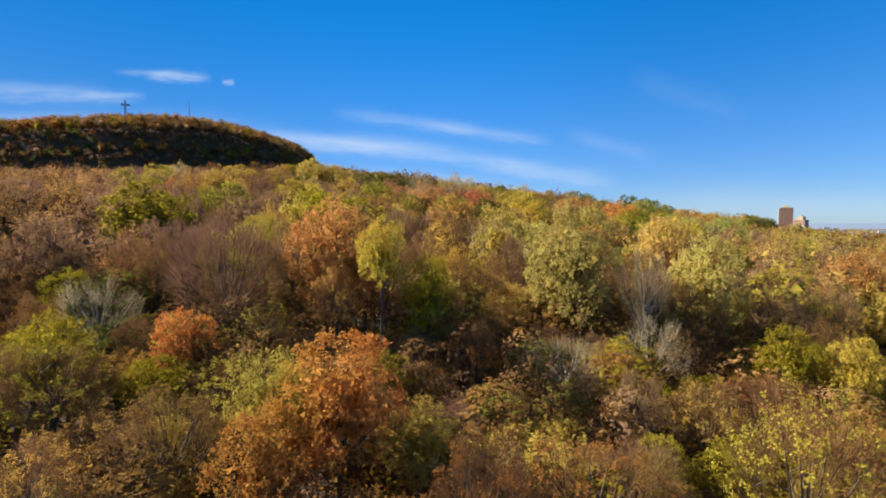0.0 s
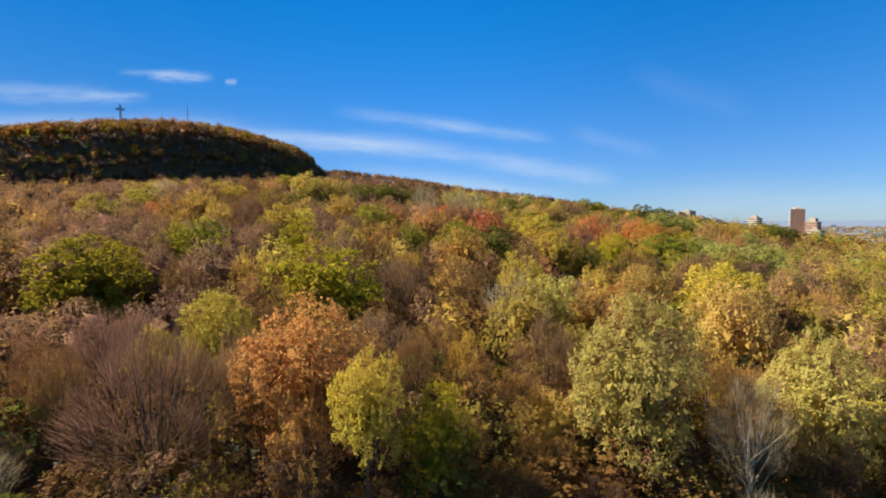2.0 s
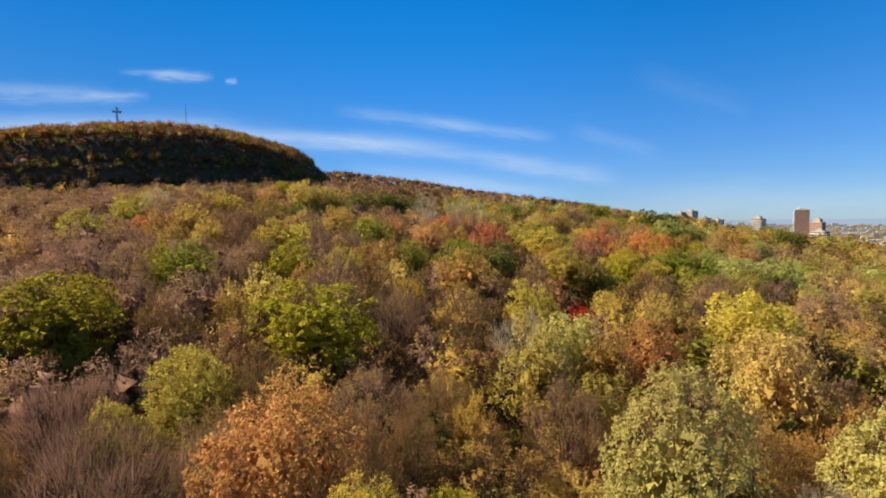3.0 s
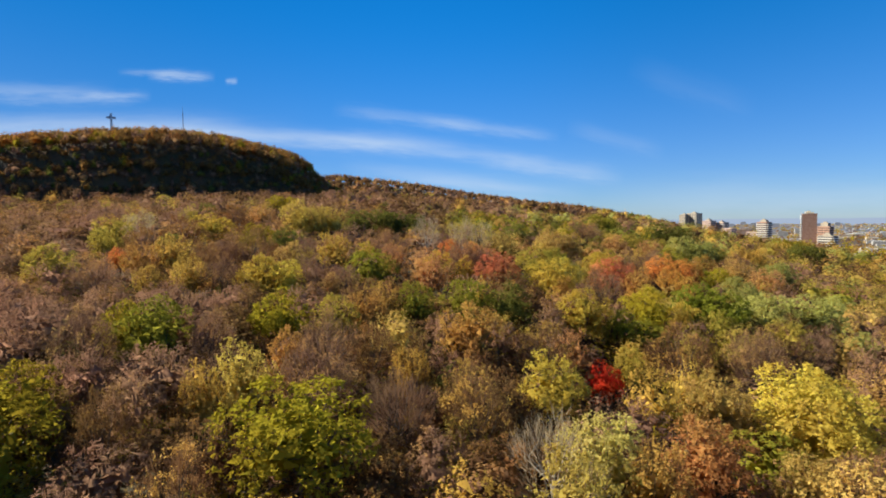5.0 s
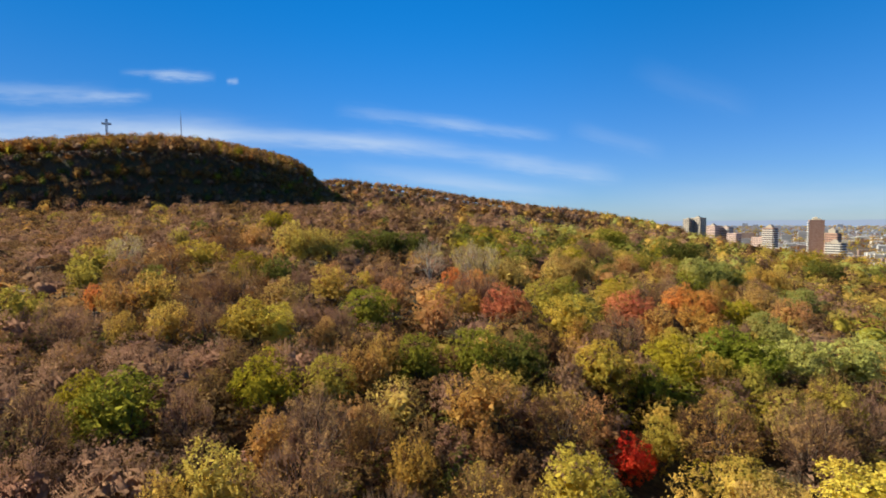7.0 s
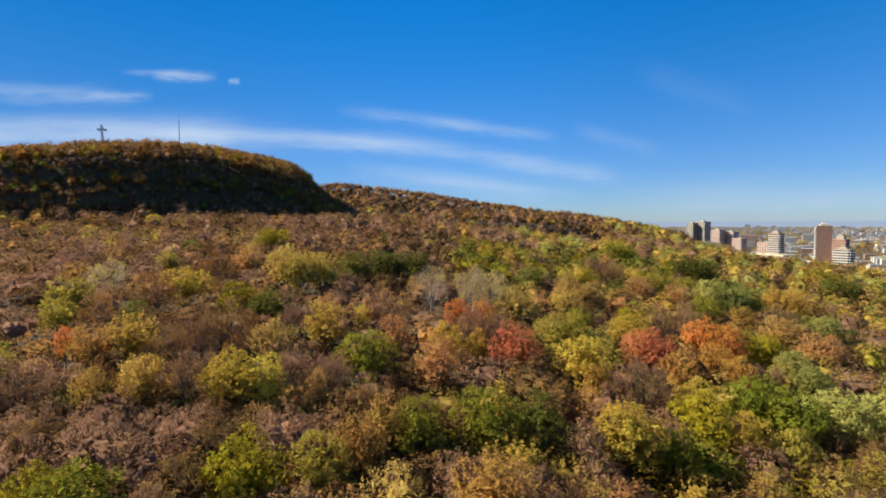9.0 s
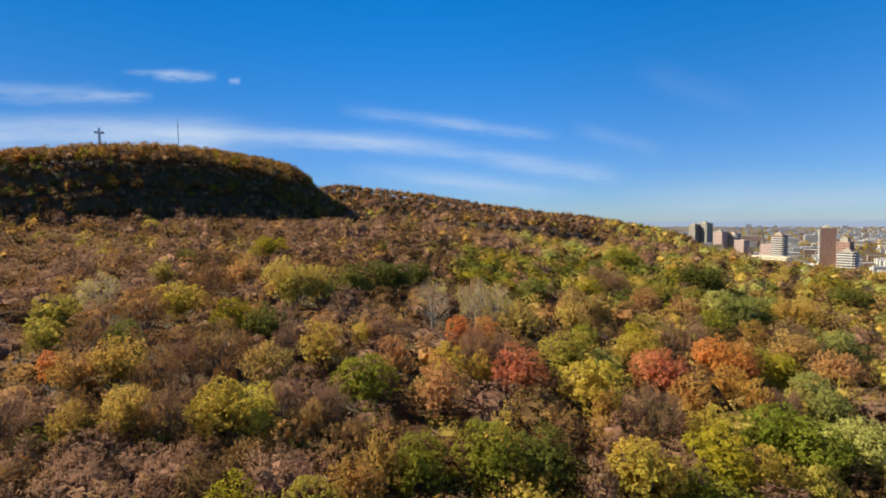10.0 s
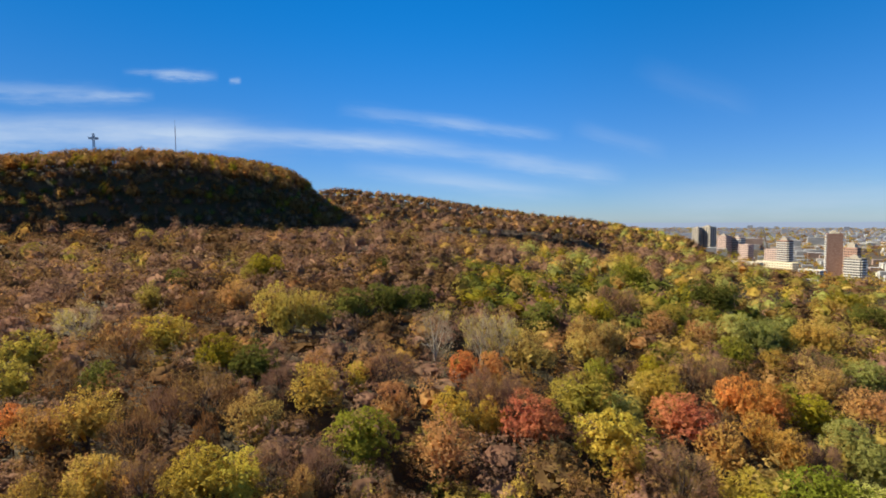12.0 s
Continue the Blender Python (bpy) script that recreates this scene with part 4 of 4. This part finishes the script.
mx, my = -334.0, 657.0
base = float(ground_z(mx, my))
mast = new("radio_mast")
mast.location = (mx, my, base)
bm = bmesh.new()
truss(bm, (0, 0, 0.4), (0, 0, 171 - base), 0.3, 1.8, (1, 0, 0), 0.13, 0.06)
part("lattice", bm, WHITE_STEEL, mast)
bm = bmesh.new()
bar(bm, (0, 0, 171 - base), (0, 0, 178 - base), 0.16)
part("aerial", bm, WHITE_STEEL, mast)
bm = bmesh.new()
box(bm, -0.8, 0.8, -0.8, 0.8, -1.0, 0.45)
part("footing", bm, CONCRETE, mast)
tagged(mast, "thin pale lattice radio mast among the hilltop trees", "mast")

# ---- towers at the foot of the hill ----
BRICK = rough_material("brown_brick", lin(152, 114, 94), lin(178, 140, 118), 0.6, 0.9, 0.2)
BRICK_PALE = rough_material("pink_brick", lin(176, 146, 130), lin(204, 176, 160), 0.6, 0.9, 0.2)
GREY_WALL = rough_material("grey_render", lin(146, 134, 118), lin(176, 164, 146), 0.5, 0.9, 0.2)
CREAM = rough_material("cream_stone", lin(214, 196, 160), lin(238, 222, 190), 0.5, 0.85, 0.2)
WHITE_WALL = rough_material("white_concrete", lin(190, 182, 170), lin(214, 206, 194), 0.5, 0.8, 0.1)
ROOF_GREY = rough_material("grey_roofing", lin(120, 118, 114), lin(168, 164, 158), 0.3, 0.95, 0.2)
DARK_ROOF = rough_material("dark_roofing", lin(62, 60, 60), lin(96, 92, 90), 0.3, 0.95, 0.2)
PANE = glass_material("window_glass", (0.035, 0.045, 0.06, 1))

_boxes = {}


def box_mesh(name, w, d, h, mat):
    """A shared box mesh, centred in plan, standing on z = 0."""
    key = (name, round(w, 2), round(d, 2), round(h, 2), mat.name)
    if key not in _boxes:
        bm = bmesh.new()
        box(bm, -w / 2, w / 2, -d / 2, d / 2, 0, h)
        me = bpy.data.meshes.new(name)
        bm.to_mesh(me)
        bm.free()
        me.materials.append(mat)
        _boxes[key] = me
    return _boxes[key]


def put(name, me, parent, x, y, z, rz=0.0):
    ob = new(name, me)
    ob.parent = parent
    ob.location, ob.rotation_euler = (x, y, z), (0, 0, rz)
    return ob


def tower(name, label, x, y, top, w, d, turn, storeys, wall, bands=None, sides="WS", blank="", roof=ROOF_GREY, house=None, bays=4):
    """A block of flats: walls, roof slab with parapet, plant room, windows and balcony bands by storey.
    sides: the faces with windows (W: local -x, S: local -y); bands: material of continuous balcony parapets; blank: faces with no windows."""
    ground_at = float(ground_z(x, y))
    root = new(name)
    root.location, root.rotation_euler = (x, y, ground_at), (0, 0, radians(turn))
    h = top - ground_at
    put("wall", box_mesh("wall", w, d, h + 2, wall), root, 0, 0, -2)
    put("roof", box_mesh("roof", w - 0.6, d - 0.6, 0.35, roof), root, 0, 0, h)
    for sx, sy, bw, bd in ((0, -1, w, 0.3), (0, 1, w, 0.3), (-1, 0, 0.3, d - 0.6), (1, 0, 0.3, d - 0.6)):
        put("parapet", box_mesh("parapet", bw, bd, 0.9, wall), root, sx * (w / 2 - 0.15), sy * (d / 2 - 0.15), h)
    if house:
        hw, hd, hh, mat = house
        put("plant_room", box_mesh("plant_room", hw, hd, hh, mat), root, 0, 0, h + 0.3)
        put("lift_head", box_mesh("lift_head", hw * 0.4, hd * 0.5, 1.6, mat), root, -hw * 0.1, 0, h + 0.3 + hh)
    step = 3.0
    for s in range(storeys):
        z = h - step * (s + 1)
        if z < 0.5:
            break
        for face in "WS":
            if face in blank:
                continue
            run = d if face == "W" else w
            if bands:
                long = run - 0.4
                me = box_mesh("balcony", long if face == "S" else 1.3, 1.3 if face == "S" else long, 1.15, bands)
                put("balcony", me, root, 0 if face == "S" else -w / 2 - 0.62, -d / 2 - 0.62 if face == "S" else 0, z)
            n = max(2, round(run / (w / bays)))
            for k in range(n):
                o = (k + 0.5) / n * run - run / 2
                ww = run / n * (0.72 if bands else 0.5)
                if face == "S":
                    put("window", box_mesh("window", ww, 0.16, 1.55, PANE), root, o, -d / 2 - 0.02, z + 1.0)
                else:
                    put("window", box_mesh("window", 0.16, ww, 1.55, PANE), root, -w / 2 - 0.02, o, z + 1.0)
    tagged(root, label, "building")
    return root


tower("apartment_tower", "tall brown brick apartment tower with pale balconies down one side", 467, 671, 34.5, 15.5, 12, -31, 22, BRICK, WHITE_WALL, blank="S", house=(9, 7, 2.4, CREAM))
tower("apartment_tower", "tall apartment block ringed by white balcony bands", 455, 742, 23.5, 11, 15, 24, 15, BRICK, WHITE_WALL, house=(6, 8, 3.4, GREY_WALL))
tower("apartment_block", "white concrete apartment block with rows of balconies", 468, 640, 7.0, 11, 17, 24, 11, GREY_WALL, WHITE_WALL, house=(5, 8, 2.6, GREY_WALL))
tower("apartment_block", "brown brick apartment block stepped against the tower", 477, 656, 18.0, 9, 14, 24, 15, BRICK, None, house=(6, 8, 5.0, GREY_WALL))
tower("apartment_tower", "grey apartment tower with shadowed bays above the trees", 465, 962, 39.0, 16, 20, 24, 14, GREY_WALL, None, house=(8, 10, 2.0, GREY_WALL), bays=3)
tower("apartment_tower", "grey apartment tower standing beside its twin", 449, 968, 37.0, 13, 13, 24, 14, GREY_WALL, None, house=(6, 6, 1.5, GREY_WALL), bays=3)
tower("apartment_block", "pinkish brick apartment block beyond the forest edge", 451, 884, 25.5, 14, 16, 24, 10, BRICK_PALE, None, house=(7, 6, 2.5, GREY_WALL))
tower("apartment_block", "pink brick apartment block with white balcony bands", 471, 880, 22.5, 13, 16, 24, 9, BRICK_PALE, WHITE_WALL, house=(7, 6, 2.0, GREY_WALL))
tower("apartment_block", "low brick apartment block beyond the forest edge", 462, 842, 13.0, 13, 16, 24, 7, BRICK_PALE, None)
tower("apartment_block", "small brick apartment block among street trees", 478, 800, 8.0, 15, 18, 24, 6, BRICK_PALE, None)
tower("convent", "long cream stone building with rows of tall windows", 374, 694, -1.2, 13, 36, 24, 4, CREAM, None, bays=4, roof=DARK_ROOF)
tower("convent", "cream stone wing with tall windows beside the forest", 417, 700, -2.2, 13, 46, 24, 4, CREAM, None, bays=4, roof=DARK_ROOF)
tower("hall", "low white flat-roofed hall beside the trees", 430, 655, -8.0, 14, 24, 24, 2, WHITE_WALL, None, bays=4, roof=WHITE_WALL)

# ---- the city ----
rng = np.random.default_rng(77)
WALLS = {
    "brick": rough_material("house_brick", lin(126, 102, 88), lin(152, 126, 110), 0.05, 0.9, 0.1),
    "grey": rough_material("house_grey", lin(140, 136, 130), lin(172, 168, 162), 0.05, 0.9, 0.1),
    "cream": rough_material("house_cream", lin(178, 168, 152), lin(206, 196, 180), 0.05, 0.9, 0.1),
    # farthest walls: aerial haze put into the base colour, paler and bluish
    "hazy": rough_material("haze_tinted_wall", lin(140, 142, 150), lin(172, 174, 180), 0.01, 0.9, 0.0),
}
ROOFS = {
    "grey": rough_material("flat_roof_grey", lin(128, 126, 124), lin(170, 168, 164), 0.05, 0.95, 0.1),
    "white": rough_material("flat_roof_white", lin(176, 174, 170), lin(206, 204, 198), 0.05, 0.9, 0.1),
    "dark": rough_material("flat_roof_dark", lin(74, 70, 70), lin(110, 104, 100), 0.05, 0.95, 0.1),
    # farthest roofs carry the haze in their colour too
    "hazy": rough_material("haze_tinted_roof", lin(140, 142, 148), lin(176, 176, 178), 0.01, 0.9, 0.0),
}
walls, roofs, crowns = {}, {}, {"olive": [], "tan_brown": [], "rust_brown": []}
turn = radians(-32)
ct, st_ = math.cos(turn), math.sin(turn)


def block(x, y, z, w, d, h, wall, roof):
    c = np.array([(-w / 2, -d / 2), (w / 2, -d / 2), (w / 2, d / 2), (-w / 2, d / 2)]) @ np.array([(ct, st_), (-st_, ct)]) + (x, y)
    lo, hi = np.c_[c, np.full(4, z - 1)], np.c_[c, np.full(4, z + h)]
    for k in range(4):
        n = (k + 1) % 4
        walls.setdefault(wall, []).append((lo[k], lo[n], hi[n], hi[k]))
    m = hi.mean(0)
    inner = m + (hi - m) * 0.94 - (0, 0, 0.4)
    roofs.setdefault(roof, []).append(tuple(inner))
    for k in range(4):
        n = (k + 1) % 4
        walls[wall].append((hi[k], hi[n], inner[n], inner[k]))


KEEP_OUT = [(464, 671, 24), (455, 742, 22), (469, 642, 26), (476, 655, 20), (466, 962, 24), (447, 966, 20), (446, 884, 20), (465, 880, 20), (464, 842, 20),
            (478, 800, 20), (374, 694, 34), (417, 700, 34), (430, 655, 24)]
for row in range(-40, 150):
    for col in range(-120, 260):
        gx, gy = col * 17.0 + (col // 8) * 14, row * 30.0 + (row % 2) * -9
        x, y = 330 + gx * ct - gy * st_, 250 + gx * st_ + gy * ct
        if y < 150 or y > 4300 or x > 1.02 * y + 160 or x < (0.1 * y if y < 1350 else -300):
            continue
        dist = math.hypot(x, y)
        margin = x - float(forest_edge(np.array(y))) if y < 1350 else 500
        if margin < 30:
            continue
        if dist > 1300 and rng.random() < 0.55 or dist > 2400 and rng.random() < 0.5:
            continue
        if any(math.hypot(x - a, y - b) < r for a, b, r in KEEP_OUT):
            continue
        z = float(ground_z(x, y))
        if rng.random() < (0.42 if margin > 250 else 1.0 if y < 820 else 0.8) or 690 < y < 830 and x < 470:
            c = rng.normal(size=(4, 3)) * (3, 3, 1.2) + (0, 0, 6)
            big = 1.0 if dist < 1500 else 1.6
            V, F = leaf_sprays(rng, c, np.full(4, 3.2), 9, 2.0, heart=(0, 0, 4))
            crowns[str(rng.choice(list(crowns)))].append(V * big + (x, y, z))
            continue
        far = dist > 2200
        wall = "hazy" if far else str(rng.choice(["brick", "grey", "grey", "cream"]))
        roof = "hazy" if far else str(rng.choice(["grey", "grey", "white", "white", "dark"]))
        h = rng.uniform(6, 11)
        w, d = rng.uniform(11, 16.5), rng.uniform(10, 15)
        if rng.random() < 0.03 and dist > 1000:
            h, w, d = rng.uniform(14, 34), rng.uniform(14, 26), rng.uniform(12, 18)
        if dist > 1300:
            w, d = w * 1.7, d * 1.5
        block(x, y, z, w, d, h, wall, roof)
for tone, quads in walls.items():
    V = np.array(quads).reshape(-1, 3)
    tagged(new("far_houses", mesh_of("far_houses", V, np.arange(len(V)).reshape(-1, 4), WALLS[tone])), "rows of low %s city houses on the plain" % tone, "houses", kind="stuff")
for tone, quads in roofs.items():
    V = np.array(quads).reshape(-1, 3)
    tagged(new("far_roofs", mesh_of("far_roofs", V, np.arange(len(V)).reshape(-1, 4), ROOFS[tone])), "flat %s roofs of the city houses" % tone, "roofs", kind="stuff")
for tone, chunks in crowns.items():
    V = np.concatenate(chunks)
    tagged(new("street_trees", mesh_of("street_trees", V, np.arange(len(V)).reshape(-1, 4), LEAF[tone])), "street trees with %s between city houses" % LEAVES[tone][1], "trees", kind="stuff")

# the distance past the city: a self-glowing strip with haze as its colour
m, t = material("glowing_haze")
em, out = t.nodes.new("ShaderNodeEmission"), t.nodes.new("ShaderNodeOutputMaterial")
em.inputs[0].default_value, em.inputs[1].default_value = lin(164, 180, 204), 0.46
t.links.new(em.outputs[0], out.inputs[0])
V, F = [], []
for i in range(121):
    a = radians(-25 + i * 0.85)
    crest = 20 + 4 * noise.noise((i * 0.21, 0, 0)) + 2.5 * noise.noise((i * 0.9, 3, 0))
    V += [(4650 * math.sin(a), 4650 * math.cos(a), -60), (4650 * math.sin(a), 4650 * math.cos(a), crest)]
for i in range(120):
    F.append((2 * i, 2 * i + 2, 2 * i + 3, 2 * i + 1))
tagged(new("backdrop", mesh_of("backdrop", V, F, m)), "glowing blue backdrop strip coloured as haze on the horizon past the city", "backdrop", kind="structure")
